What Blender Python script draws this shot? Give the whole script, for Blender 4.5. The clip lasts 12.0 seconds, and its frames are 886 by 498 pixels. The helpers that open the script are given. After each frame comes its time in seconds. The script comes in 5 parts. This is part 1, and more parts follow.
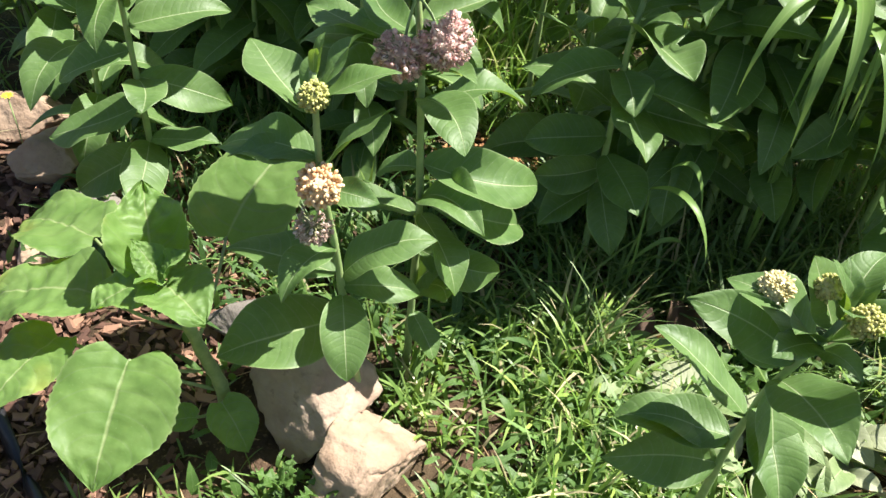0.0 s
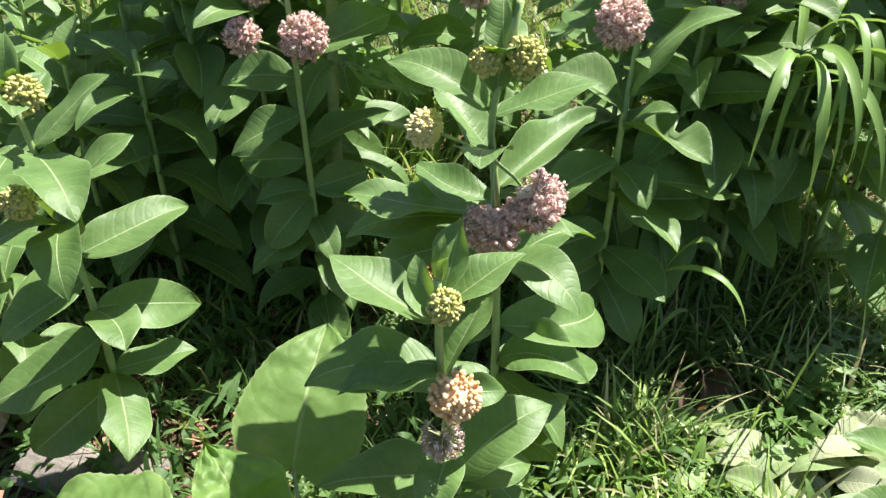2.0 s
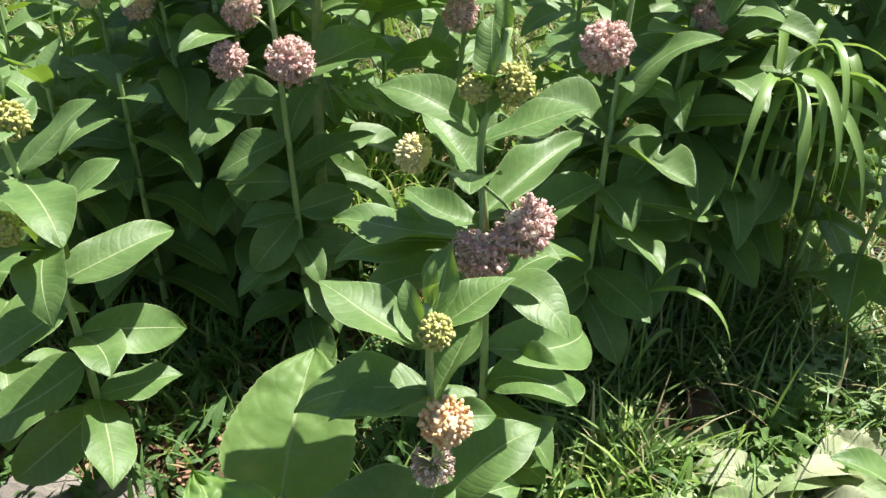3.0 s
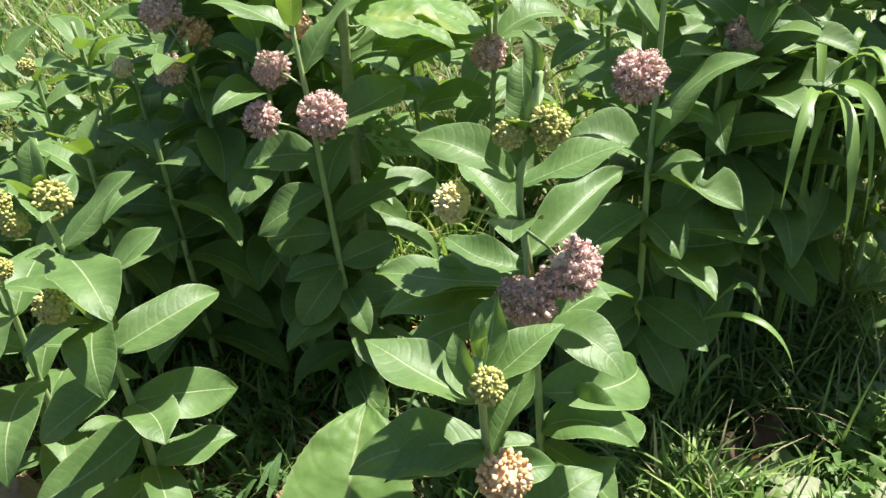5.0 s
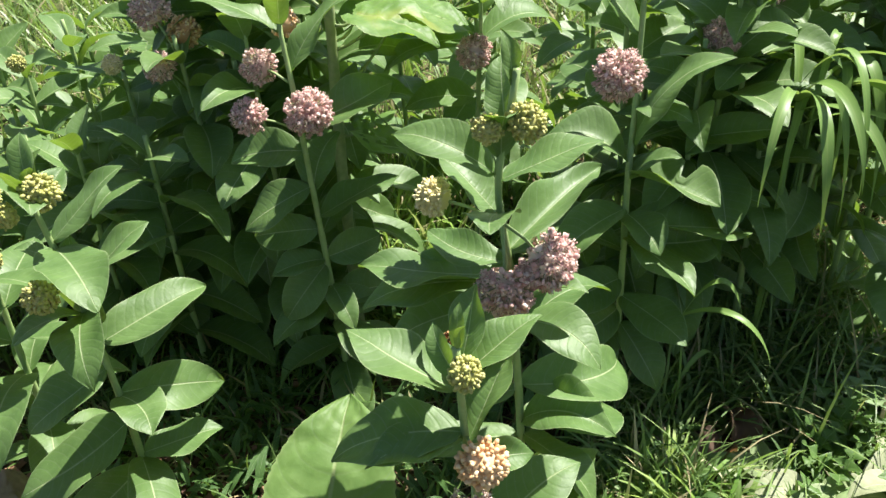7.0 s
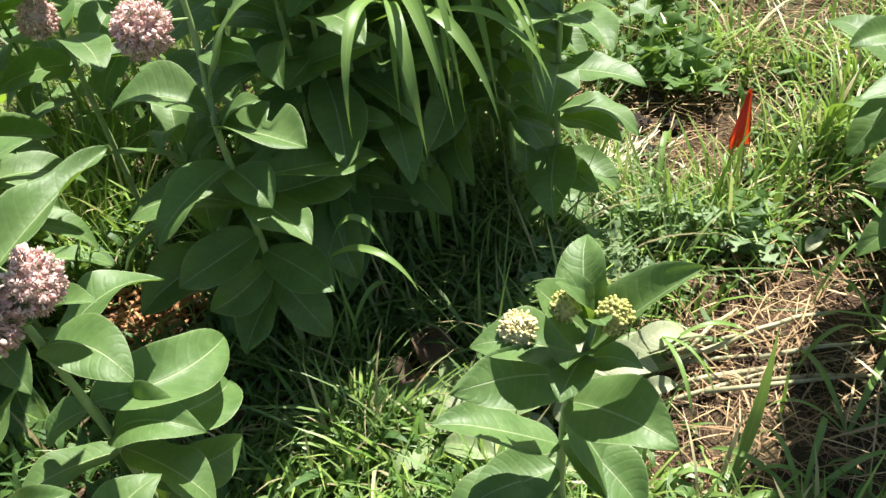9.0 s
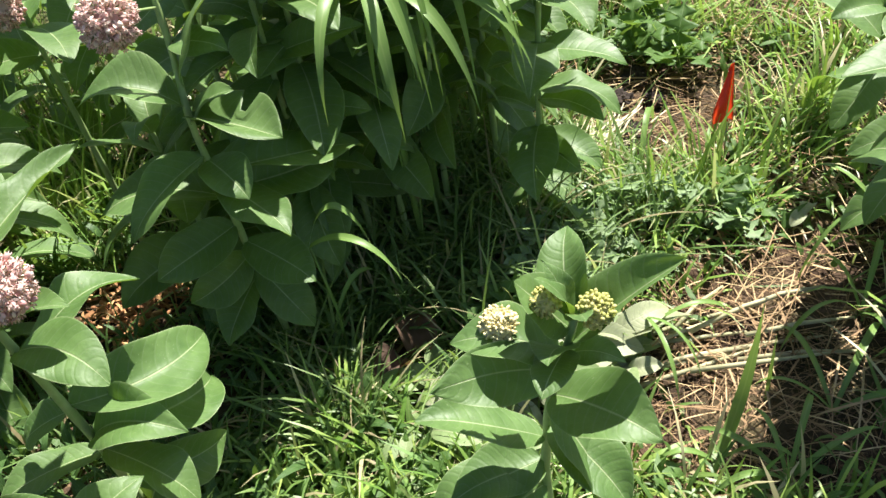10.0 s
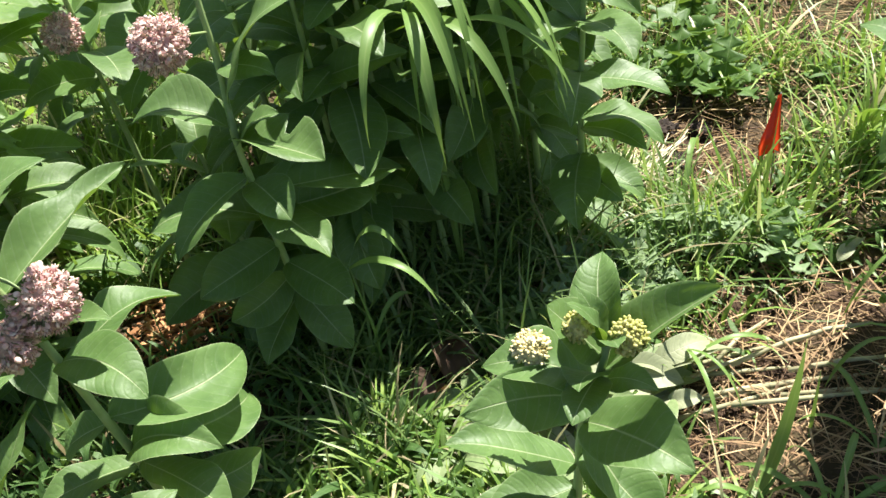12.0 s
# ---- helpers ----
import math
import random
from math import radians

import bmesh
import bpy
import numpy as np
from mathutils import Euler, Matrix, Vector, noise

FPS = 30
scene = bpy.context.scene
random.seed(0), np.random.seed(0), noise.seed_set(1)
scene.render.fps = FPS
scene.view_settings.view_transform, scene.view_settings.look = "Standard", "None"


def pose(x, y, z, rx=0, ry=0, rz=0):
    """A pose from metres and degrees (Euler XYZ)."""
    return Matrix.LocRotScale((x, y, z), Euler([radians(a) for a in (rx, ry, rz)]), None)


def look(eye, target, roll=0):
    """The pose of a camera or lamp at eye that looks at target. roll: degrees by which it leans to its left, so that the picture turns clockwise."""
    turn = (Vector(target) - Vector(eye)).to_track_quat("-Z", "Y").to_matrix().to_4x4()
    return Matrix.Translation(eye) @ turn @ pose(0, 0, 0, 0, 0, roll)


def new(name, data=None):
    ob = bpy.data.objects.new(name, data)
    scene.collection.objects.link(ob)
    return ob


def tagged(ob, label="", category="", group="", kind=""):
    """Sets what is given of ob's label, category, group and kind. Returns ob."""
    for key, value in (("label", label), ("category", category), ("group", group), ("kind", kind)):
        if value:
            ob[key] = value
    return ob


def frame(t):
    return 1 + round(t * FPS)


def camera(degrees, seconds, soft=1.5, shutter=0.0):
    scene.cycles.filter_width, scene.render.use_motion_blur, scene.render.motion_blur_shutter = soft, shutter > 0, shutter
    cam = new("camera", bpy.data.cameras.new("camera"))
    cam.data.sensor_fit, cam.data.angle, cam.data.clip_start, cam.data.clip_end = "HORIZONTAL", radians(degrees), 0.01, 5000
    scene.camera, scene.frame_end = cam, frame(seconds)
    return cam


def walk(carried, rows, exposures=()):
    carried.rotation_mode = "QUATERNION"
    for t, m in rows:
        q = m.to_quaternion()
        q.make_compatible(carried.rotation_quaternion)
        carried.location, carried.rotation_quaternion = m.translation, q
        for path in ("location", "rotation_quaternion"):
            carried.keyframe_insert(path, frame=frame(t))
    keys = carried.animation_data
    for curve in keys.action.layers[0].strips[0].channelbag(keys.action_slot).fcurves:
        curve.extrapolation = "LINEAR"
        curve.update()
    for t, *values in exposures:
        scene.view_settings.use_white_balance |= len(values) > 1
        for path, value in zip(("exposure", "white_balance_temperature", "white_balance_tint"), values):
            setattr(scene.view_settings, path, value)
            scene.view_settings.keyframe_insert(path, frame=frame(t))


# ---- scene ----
cam = camera(54.8, 12.0)
PATH = [
    (0, (0.08, 0.011, 1.176), (-0.014, 1.484, -0.173), 5.0),
    (0.2, (0.028, 0.07, 1.181), (-0.113, 1.531, -0.172), 6.2),
    (0.3, (0.005, 0.097, 1.179), (-0.145, 1.554, -0.175), 6.4),
    (0.5, (-0.028, 0.155, 1.178), (-0.163, 1.601, -0.198), 6.4),
    (0.7, (-0.065, 0.169, 1.179), (-0.119, 1.643, -0.166), 6.0),
    (1, (-0.145, 0.205, 1.205), (-0.057, 1.705, -0.114), 2.5),
    (1.5, (-0.255, 0.201, 1.207), (0.043, 1.732, -0.046), -0.7),
    (2, (-0.296, 0.214, 1.209), (0.099, 1.735, -0.029), 0.8),
    (2.5, (-0.309, 0.21, 1.212), (0.1, 1.733, -0.017), 0.6),
    (3, (-0.305, 0.219, 1.216), (0.14, 1.753, 0.013), 1.5),
    (3.5, (-0.295, 0.233, 1.243), (0.124, 1.811, 0.087), 0.6),
    (3.7, (-0.295, 0.237, 1.24), (0.103, 1.825, 0.09), -1.6),
    (5.5, (-0.3, 0.245, 1.225), (0.056, 1.844, 0.078), -4.8),
    (6, (-0.311, 0.244, 1.228), (0.039, 1.84, 0.074), -4.0),
    (6.5, (-0.311, 0.238, 1.229), (0.039, 1.837, 0.079), -3.6),
    (6.7, (-0.314, 0.229, 1.23), (0.041, 1.829, 0.084), -3.6),
    (8.3, (0.026, 0.198, 1.204), (0.557, 1.689, -0.018), -9.8),
    (8.5, (0.057, 0.194, 1.195), (0.608, 1.642, -0.069), -9.9),
    (9, (0.122, 0.193, 1.19), (0.694, 1.553, -0.16), -11.2),
    (9.5, (0.137, 0.204, 1.195), (0.725, 1.523, -0.189), -11.5),
    (10, (0.145, 0.21, 1.194), (0.71, 1.521, -0.207), -12.3),
    (10.5, (0.151, 0.219, 1.187), (0.683, 1.526, -0.231), -12.5),
    (11, (0.146, 0.21, 1.192), (0.643, 1.545, -0.212), -12.7),
    (11.5, (0.143, 0.2, 1.193), (0.632, 1.582, -0.167), -12.9),
    (12, (0.15, 0.199, 1.191), (0.655, 1.599, -0.145), -13.3),
]
walk(cam, [(t, look(eye, target, roll)) for t, eye, target, roll in PATH], [(0.0, 1.46), (0.6, 1.54), (1.0, 1.58), (1.6, 1.58), (2.4, 1.52), (3.2, 1.46), (6.0, 1.42), (12.0, 1.43)])

# ---- light ----
SUN = Vector((0.485, 0.205, 0.85)).normalized()
world = bpy.data.worlds.new("sky")
world.use_nodes = True
scene.world = world
sky = world.node_tree.nodes.new("ShaderNodeTexSky")
sky.sky_type, sky.sun_disc = "NISHITA", False
sky.sun_elevation, sky.sun_rotation = math.asin(SUN.z), math.atan2(SUN.x, SUN.y)
background = world.node_tree.nodes["Background"]
background.inputs["Strength"].default_value = 0.050
world.node_tree.links.new(sky.outputs[0], background.inputs[0])
lamp = bpy.data.lights.new("sun", "SUN")
lamp.energy, lamp.angle, lamp.color = 4.9, radians(0.55), (1.0, 0.965, 0.90)
new("sun", lamp).matrix_world = look(SUN * 20, (0, 0, 0))


# ---- materials ----
class Tree:
    """A short way to write a material's nodes."""

    def __init__(self, name):
        self.mat = bpy.data.materials.new(name)
        self.mat.use_nodes = True
        self.tree = self.mat.node_tree
        self.shader = self.tree.nodes["Principled BSDF"]
        self.out = self.tree.nodes["Material Output"]

    def node(self, kind, **values):
        n = self.tree.nodes.new(kind)
        for key, value in values.items():
            setattr(n, key, value)
        return n

    def put(self, socket, value):
        if isinstance(value, bpy.types.NodeSocket):
            self.tree.links.new(value, socket)
        else:
            socket.default_value = value

    def math(self, op, a, b=0.0, c=0.0):
        n = self.node("ShaderNodeMath", operation=op)
        for socket, value in zip(n.inputs, (a, b, c)):
            self.put(socket, value)
        return n.outputs[0]

    def mix(self, factor, a, b):
        n = self.node("ShaderNodeMix", data_type="RGBA")
        self.put(n.inputs[0], factor)
        for socket, value in ((n.inputs[6], a), (n.inputs[7], b)):
            self.put(socket, (*value, 1) if isinstance(value, tuple) else value)
        return n.outputs[2]

    def ramp(self, value, low, high):
        n = self.node("ShaderNodeMapRange", clamp=True)
        for socket, v in zip(n.inputs, (value, low, high, 0.0, 1.0)):
            self.put(socket, v)
        return n.outputs[0]

    def noise(self, scale, detail=3.0, vector=None, rough=0.55):
        n = self.node("ShaderNodeTexNoise")
        n.inputs["Scale"].default_value, n.inputs["Detail"].default_value, n.inputs["Roughness"].default_value = scale, detail, rough
        self.put(n.inputs["Vector"], vector or self.place())
        return n.outputs["Fac"]

    def place(self):
        return self.node("ShaderNodeNewGeometry").outputs["Position"]

    def island(self):
        return self.node("ShaderNodeNewGeometry").outputs["Random Per Island"]

    def any(self):
        return self.node("ShaderNodeObjectInfo").outputs["Random"]

    def uv(self):
        n = self.node("ShaderNodeSeparateXYZ")
        self.put(n.inputs[0], self.node("ShaderNodeTexCoord").outputs["UV"])
        return n.outputs[0], n.outputs[1]

    def bump(self, height, strength=0.3, distance=0.002):
        n = self.node("ShaderNodeBump")
        n.inputs["Strength"].default_value, n.inputs["Distance"].default_value = strength, distance
        self.put(n.inputs["Height"], height)
        self.put(self.shader.inputs["Normal"], n.outputs[0])

    def done(self, colour, rough=0.6, through_colour=None, through_part=0.3, gloss=0.5):
        self.put(self.shader.inputs["Base Color"], (*colour, 1) if isinstance(colour, tuple) else colour)
        self.put(self.shader.inputs["Roughness"], rough)
        self.shader.inputs["Specular IOR Level"].default_value = gloss
        if through_colour is not None:
            thin = self.node("ShaderNodeBsdfTranslucent")
            self.put(thin.inputs[0], (*through_colour, 1) if isinstance(through_colour, tuple) else through_colour)
            both = self.node("ShaderNodeMixShader")
            both.inputs[0].default_value = through_part
            self.tree.links.new(self.shader.outputs[0], both.inputs[1])
            self.tree.links.new(thin.outputs[0], both.inputs[2])
            self.tree.links.new(both.outputs[0], self.out.inputs[0])
        return self.mat


def leaf_material(name, dark, light, rib, lit, veins=10.0, part=0.3, rough=0.5, spots=0.0, gloss=0.35, quilt=0.25):
    """A broad leaf: a pale midrib, side veins that run forward, a pale margin, blotches, and light that shines through."""
    t = Tree(name)
    u, v = t.uv()
    side = t.math("MULTIPLY", t.math("ABSOLUTE", t.math("SUBTRACT", v, 0.5)), 2.0)
    colour = t.mix(t.ramp(t.noise(22.0), 0.3, 0.7), dark, light)
    colour = t.mix(t.math("MULTIPLY", t.any(), 0.45), colour, tuple(0.75 * c for c in light))
    wave = t.math("FRACT", t.math("SUBTRACT", t.math("MULTIPLY", u, veins), t.math("ADD", t.math("MULTIPLY", side, 0.55), t.math("MULTIPLY", t.math("POWER", side, 2.5), 1.1))))
    line = t.math("ABSOLUTE", t.math("SUBTRACT", wave, 0.5))
    vein = t.ramp(line, 0.09, 0.0)
    colour = t.mix(t.math("MULTIPLY", vein, 0.085), colour, rib)
    middle = t.ramp(side, 0.042, 0.012)
    colour = t.mix(t.math("MULTIPLY", middle, 0.85), colour, rib)
    edge = t.ramp(side, 0.95, 0.99)
    colour = t.mix(t.math("MULTIPLY", edge, 0.5), colour, rib)
    colour = t.mix(t.math("MULTIPLY", t.ramp(t.noise(120.0, 4.0), 0.35, 0.7), 0.3), colour, tuple(0.6 * c for c in dark))
    colour = t.mix(t.math("MULTIPLY", t.ramp(t.noise(400.0, 1.0), 0.70, 0.76), 0.35), colour, rib)
    if spots:
        colour = t.mix(t.math("MULTIPLY", t.ramp(t.noise(9.0, 2.0), 0.62, 0.72), spots), colour, (0.42, 0.42, 0.08))
    fine = t.noise(260.0, 2.0)
    relief = t.math("ADD", t.math("MULTIPLY", t.math("SUBTRACT", t.ramp(line, 0.0, 0.22), 0.0), quilt), t.math("ADD", t.math("MULTIPLY", fine, 0.2), t.math("MULTIPLY", t.noise(45.0), 0.8)))
    t.bump(t.math("SUBTRACT", relief, t.math("MULTIPLY", middle, 0.8)), 0.34, 0.003)
    return t.done(colour, t.math("ADD", rough - 0.12, t.math("MULTIPLY", t.noise(35.0), 0.24)), t.mix(t.math("MULTIPLY", t.math("MAXIMUM", middle, vein), 0.5), lit, rib), part, gloss)


def grass_material(name, first, second, dry, dry_part=0.12, lit=(0.3, 0.45, 0.05)):
    t = Tree(name)
    seed = t.island()
    colour = t.mix(seed, first, second)
    colour = t.mix(t.ramp(t.math("FRACT", t.math("MULTIPLY", seed, 17.3)), 1.0 - dry_part, 1.0 - dry_part + 0.02), colour, dry)
    u, v = t.uv()
    rib = t.ramp(t.math("ABSOLUTE", t.math("SUBTRACT", v, 0.5)), 0.1, 0.0)
    colour = t.mix(t.math("MULTIPLY", rib, 0.35), colour, (0.35, 0.45, 0.16))
    return t.done(colour, 0.42, t.mix(0.6, colour, lit), 0.35, 0.4)


def plain_material(name, first, second, rough=0.7, scale=40.0, through_colour=None, relief=0.3, by_island=False, part=0.3):
    t = Tree(name)
    grain = t.noise(scale, 5.0)
    colour = t.mix(t.ramp(grain, 0.3, 0.7), first, second)
    if by_island:
        colour = t.mix(t.math("MULTIPLY", t.math("ABSOLUTE", t.math("SUBTRACT", t.math("ADD", t.island(), t.math("MULTIPLY", grain, 0.3)), 0.3)), 1.2), first, second)
    t.bump(grain, relief)
    return t.done(colour, rough, through_colour, part)


def ground_material():
    t = Tree("soil")
    colour = t.mix(t.ramp(t.noise(9.0, 6.0), 0.35, 0.65), (0.024, 0.015, 0.010), (0.115, 0.072, 0.045))
    colour = t.mix(t.math("MULTIPLY", t.ramp(t.noise(2.3, 4.0), 0.5, 0.7), 0.6), colour, (0.05, 0.06, 0.022))
    colour = t.mix(t.math("MULTIPLY", t.ramp(t.noise(120.0, 3.0), 0.58, 0.7), 0.7), colour, (0.26, 0.17, 0.09))
    far = t.node("ShaderNodeVectorMath", operation="LENGTH")
    t.put(far.inputs[0], t.place())
    turf = t.mix(t.ramp(t.noise(1.1, 6.0), 0.35, 0.65), (0.05, 0.085, 0.022), (0.11, 0.16, 0.045))
    colour = t.mix(t.ramp(t.math("ADD", far.outputs["Value"], t.math("MULTIPLY", t.noise(1.6, 4.0), 4.0)), 3.6, 7.5), colour, turf)
    t.bump(t.noise(70.0, 6.0), 0.9, 0.012)
    return t.done(colour, 0.95, gloss=0.2)


def stone_material(name, first, second):
    t = Tree(name)
    colour = t.mix(t.ramp(t.noise(14.0, 6.0), 0.35, 0.68), first, second)
    colour = t.mix(t.math("MULTIPLY", t.ramp(t.noise(45.0, 4.0), 0.6, 0.75), 0.6), colour, tuple(0.45 * c for c in first))
    t.bump(t.math("ADD", t.noise(30.0, 6.0), t.math("MULTIPLY", t.noise(140.0, 4.0), 0.4)), 0.7, 0.008)
    return t.done(colour, 0.85, gloss=0.3)


SOIL = ground_material()
LEAF = leaf_material("milkweed_leaf", (0.076, 0.148, 0.039), (0.146, 0.240, 0.075), (0.38, 0.45, 0.23), (0.27, 0.44, 0.035), 11.0, 0.26, 0.50, 0.0, 0.40, 0.20)
SUNLEAF = leaf_material("sunflower_leaf", (0.105, 0.205, 0.045), (0.190, 0.300, 0.088), (0.33, 0.41, 0.17), (0.34, 0.54, 0.03), 6.0, 0.36, 0.52, 0.4, 0.35, 0.5)
CUTLEAF = leaf_material("cut_leaf", (0.143, 0.235, 0.0756), (0.286, 0.353, 0.168), (0.42, 0.462, 0.252), (0.302, 0.37, 0.118), 10.0, 0.2, 0.55)
WEED = leaf_material("weed_leaf", (0.0571, 0.121, 0.0269), (0.113, 0.21, 0.0462), (0.252, 0.353, 0.134), (0.218, 0.353, 0.042), 6.0, 0.3, 0.5)
GREYWEED = leaf_material("grey_weed_leaf", (0.149, 0.236, 0.105), (0.271, 0.367, 0.184), (0.35, 0.403, 0.263), (0.227, 0.35, 0.105), 6.0, 0.25, 0.6)
# Darker copies of the weed and grass colours, standing in for shade.
SHADETINTWEED = leaf_material("shade_tinted_weed_leaf", (0.039, 0.091, 0.0234), (0.0845, 0.163, 0.0442), (0.208, 0.286, 0.117), (0.156, 0.286, 0.039), 6.0, 0.25, 0.5)
SHADETINTGRASS = grass_material("shade_tinted_grass", (0.062, 0.128, 0.032), (0.165, 0.252, 0.078), (0.364, 0.28, 0.154), 0.14)
TRAILGRASS = grass_material("trailing_grass", (0.09, 0.17, 0.045), (0.21, 0.30, 0.10), (0.36, 0.29, 0.17), 0.12)
STEM = plain_material("stem", (0.216, 0.312, 0.104), (0.296, 0.384, 0.16), 0.5, 60.0, relief=0.15)
SUNSTEM = plain_material("sunflower_stem", (0.176, 0.24, 0.088), (0.272, 0.328, 0.144), 0.6, 80.0, relief=0.3)
# Paler, yellower copy of the grass, with sunlight put into its colour.
SUNTINTGRASS = grass_material("sun_tinted_grass", (0.132, 0.265, 0.0425), (0.359, 0.472, 0.113), (0.605, 0.529, 0.302), 0.16)
GRASS = grass_material("grass", (0.078, 0.155, 0.035), (0.215, 0.315, 0.080), (0.40, 0.34, 0.20), 0.13)
TALLGRASS = grass_material("tall_grass", (0.131, 0.245, 0.0525), (0.219, 0.341, 0.0963), (0.35, 0.367, 0.175), 0.05, (0.315, 0.438, 0.07))
STRAW = plain_material("straw", (0.24, 0.135, 0.06), (0.64, 0.47, 0.25), 0.75, 60.0, (0.4, 0.3, 0.15), 0.2, True, 0.15)
RUSSET = plain_material("russet_straw", (0.088, 0.044, 0.0224), (0.368, 0.232, 0.112), 0.75, 60.0, (0.32, 0.2, 0.08), 0.2, True, 0.15)
SCYTHED = plain_material("cut_stalk", (0.26, 0.26, 0.13), (0.52, 0.47, 0.29), 0.65, 40.0, None, 0.2)
PALELEAF = leaf_material("bleached_leaf", (0.266, 0.308, 0.161), (0.434, 0.455, 0.287), (0.49, 0.504, 0.336), (0.35, 0.378, 0.168), 10.0, 0.2, 0.55)
CHIP = plain_material("wood_chip", (0.072, 0.032, 0.0208), (0.32, 0.176, 0.112), 0.85, 90.0, None, 0.6, True)
RUST = plain_material("rust_mulch", (0.208, 0.08, 0.028), (0.576, 0.32, 0.136), 0.8, 90.0, None, 0.5, True)
PINK = plain_material("pink_floret", (0.62, 0.34, 0.32), (0.95, 0.79, 0.69), 0.55, 240.0, (0.82, 0.50, 0.42), 0.2, True, 0.25)
BUD = plain_material("yellow_green_bud", (0.387, 0.402, 0.0984), (0.591, 0.549, 0.211), 0.5, 200.0, (0.352, 0.352, 0.0704), 0.2, True, 0.2)
CREAM = plain_material("cream_bud", (0.68, 0.58, 0.27), (0.90, 0.80, 0.46), 0.5, 200.0, (0.384, 0.32, 0.128), 0.2, True, 0.2)
FADED = plain_material("faded_bud", (0.7, 0.4, 0.18), (0.9, 0.7, 0.44), 0.55, 200.0, (0.6, 0.35, 0.15), 0.2, True, 0.2)
WILT = plain_material("wilted_floret", (0.538, 0.346, 0.259), (0.864, 0.71, 0.634), 0.7, 200.0, (0.48, 0.288, 0.24), 0.2, True, 0.2)
STALK = plain_material("pedicel", (0.272, 0.304, 0.128), (0.4, 0.384, 0.224), 0.6, 80.0, relief=0.1)
TAN = stone_material("tan_limestone", (0.272, 0.184, 0.124), (0.424, 0.308, 0.22))
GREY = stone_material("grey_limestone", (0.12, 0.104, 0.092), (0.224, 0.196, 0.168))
RUBBER = plain_material("black_hose", (0.0096, 0.0096, 0.0112), (0.024, 0.024, 0.0272), 0.42, 50.0, relief=0.1)
FLAG = plain_material("orange_red_plastic", (0.64, 0.028, 0.012), (0.704, 0.048, 0.016), 0.4, 30.0, (0.76, 0.064, 0.016), 0.1, part=0.4)
WIRE = plain_material("steel_wire", (0.2, 0.192, 0.176), (0.28, 0.264, 0.24), 0.45, 80.0)
# Dead-leaf browns, darkened further for the shade these leaves lie in.
DEAD = plain_material("dead_leaf", (0.08, 0.048, 0.0304), (0.2, 0.124, 0.08), 0.8, 30.0, (0.24, 0.128, 0.048), 0.5)
YELLOW = plain_material("yellow_petal", (0.6, 0.4, 0.016), (0.68, 0.496, 0.04), 0.5, 60.0)


# ---- shapes ----
def mesh_of(name, verts, faces, material, uvs=None, smooth=True):
    me = bpy.data.meshes.new(name)
    me.from_pydata([tuple(v) for v in verts] if not isinstance(verts, np.ndarray) else verts.tolist(), [], faces if isinstance(faces, list) else faces.tolist())
    if uvs is not None:
        layer = me.uv_layers.new(name="uv")
        index = np.empty(len(me.loops), dtype=np.int32)
        me.loops.foreach_get("vertex_index", index)
        layer.data.foreach_set("uv", np.asarray(uvs, dtype=np.float32)[index].ravel())
    me.polygons.foreach_set("use_smooth", [smooth] * len(me.polygons))
    me.materials.append(material)
    return me


def part(name, me, parent, m=None, label=""):
    ob = new(name, me)
    ob.parent = parent
    if m is not None:
        ob.matrix_local = m
    return tagged(ob, label)


def thing(name, place, label, category, group="", me=None):
    ob = new(name, me)
    ob.location = place
    return tagged(ob, label, category, group)


def height(x, y):
    """The lie of the ground."""
    return 0.010 * np.sin(2.1 * x + 0.7) * np.cos(1.7 * y + 0.4) + 0.007 * np.sin(5.3 * x + 2.0 * y) + 0.004 * np.sin(11.0 * y - 7.0 * x)


def tube(points, radii, sides=8):
    """Verts and faces of a round tube along points."""
    pts = [Vector(p) for p in points]
    verts, faces = [], []
    for i, p in enumerate(pts):
        way = (pts[min(i + 1, len(pts) - 1)] - pts[max(i - 1, 0)]).normalized()
        a = way.orthogonal().normalized() if abs(way.z) < 0.9 else (Vector((1, 0, 0)) - way * way.x).normalized()
        b = way.cross(a)
        for k in range(sides):
            w = 2 * math.pi * k / sides
            verts.append(p + (a * math.cos(w) + b * math.sin(w)) * radii[i])
    for i in range(len(pts) - 1):
        for k in range(sides):
            n = (k + 1) % sides
            faces.append((i * sides + k, i * sides + n, (i + 1) * sides + n, (i + 1) * sides + k))
    faces.append(tuple(range(sides))[::-1])
    faces.append(tuple(range((len(pts) - 1) * sides, len(pts) * sides)))
    return verts, faces


def outline(kind, s, point=0.3):
    """Half the width of a leaf, 0 to 1, at s along it. point: how sharp its end is."""
    if kind == "heart":
        return 0.42 + 0.58 * math.sin(math.pi / 2 * s / 0.32) if s < 0.32 else max(0.0, math.cos(math.pi / 2 * ((s - 0.32) / 0.68) ** 1.2)) ** 0.95
    if kind == "lobed":
        return math.sin(math.pi * min(1, s ** 0.8)) ** 0.7 * (0.55 + 0.45 * math.cos(2 * math.pi * (4.2 * s - 0.1)))
    if kind == "lance":
        return math.sin(math.pi * s ** 0.75) ** 0.9
    return max(0.0, 1 - abs(2 * s ** 0.9 - 1) ** 2.1) ** (0.60 + point * s) + (0.05 if s < 0.01 else 0)


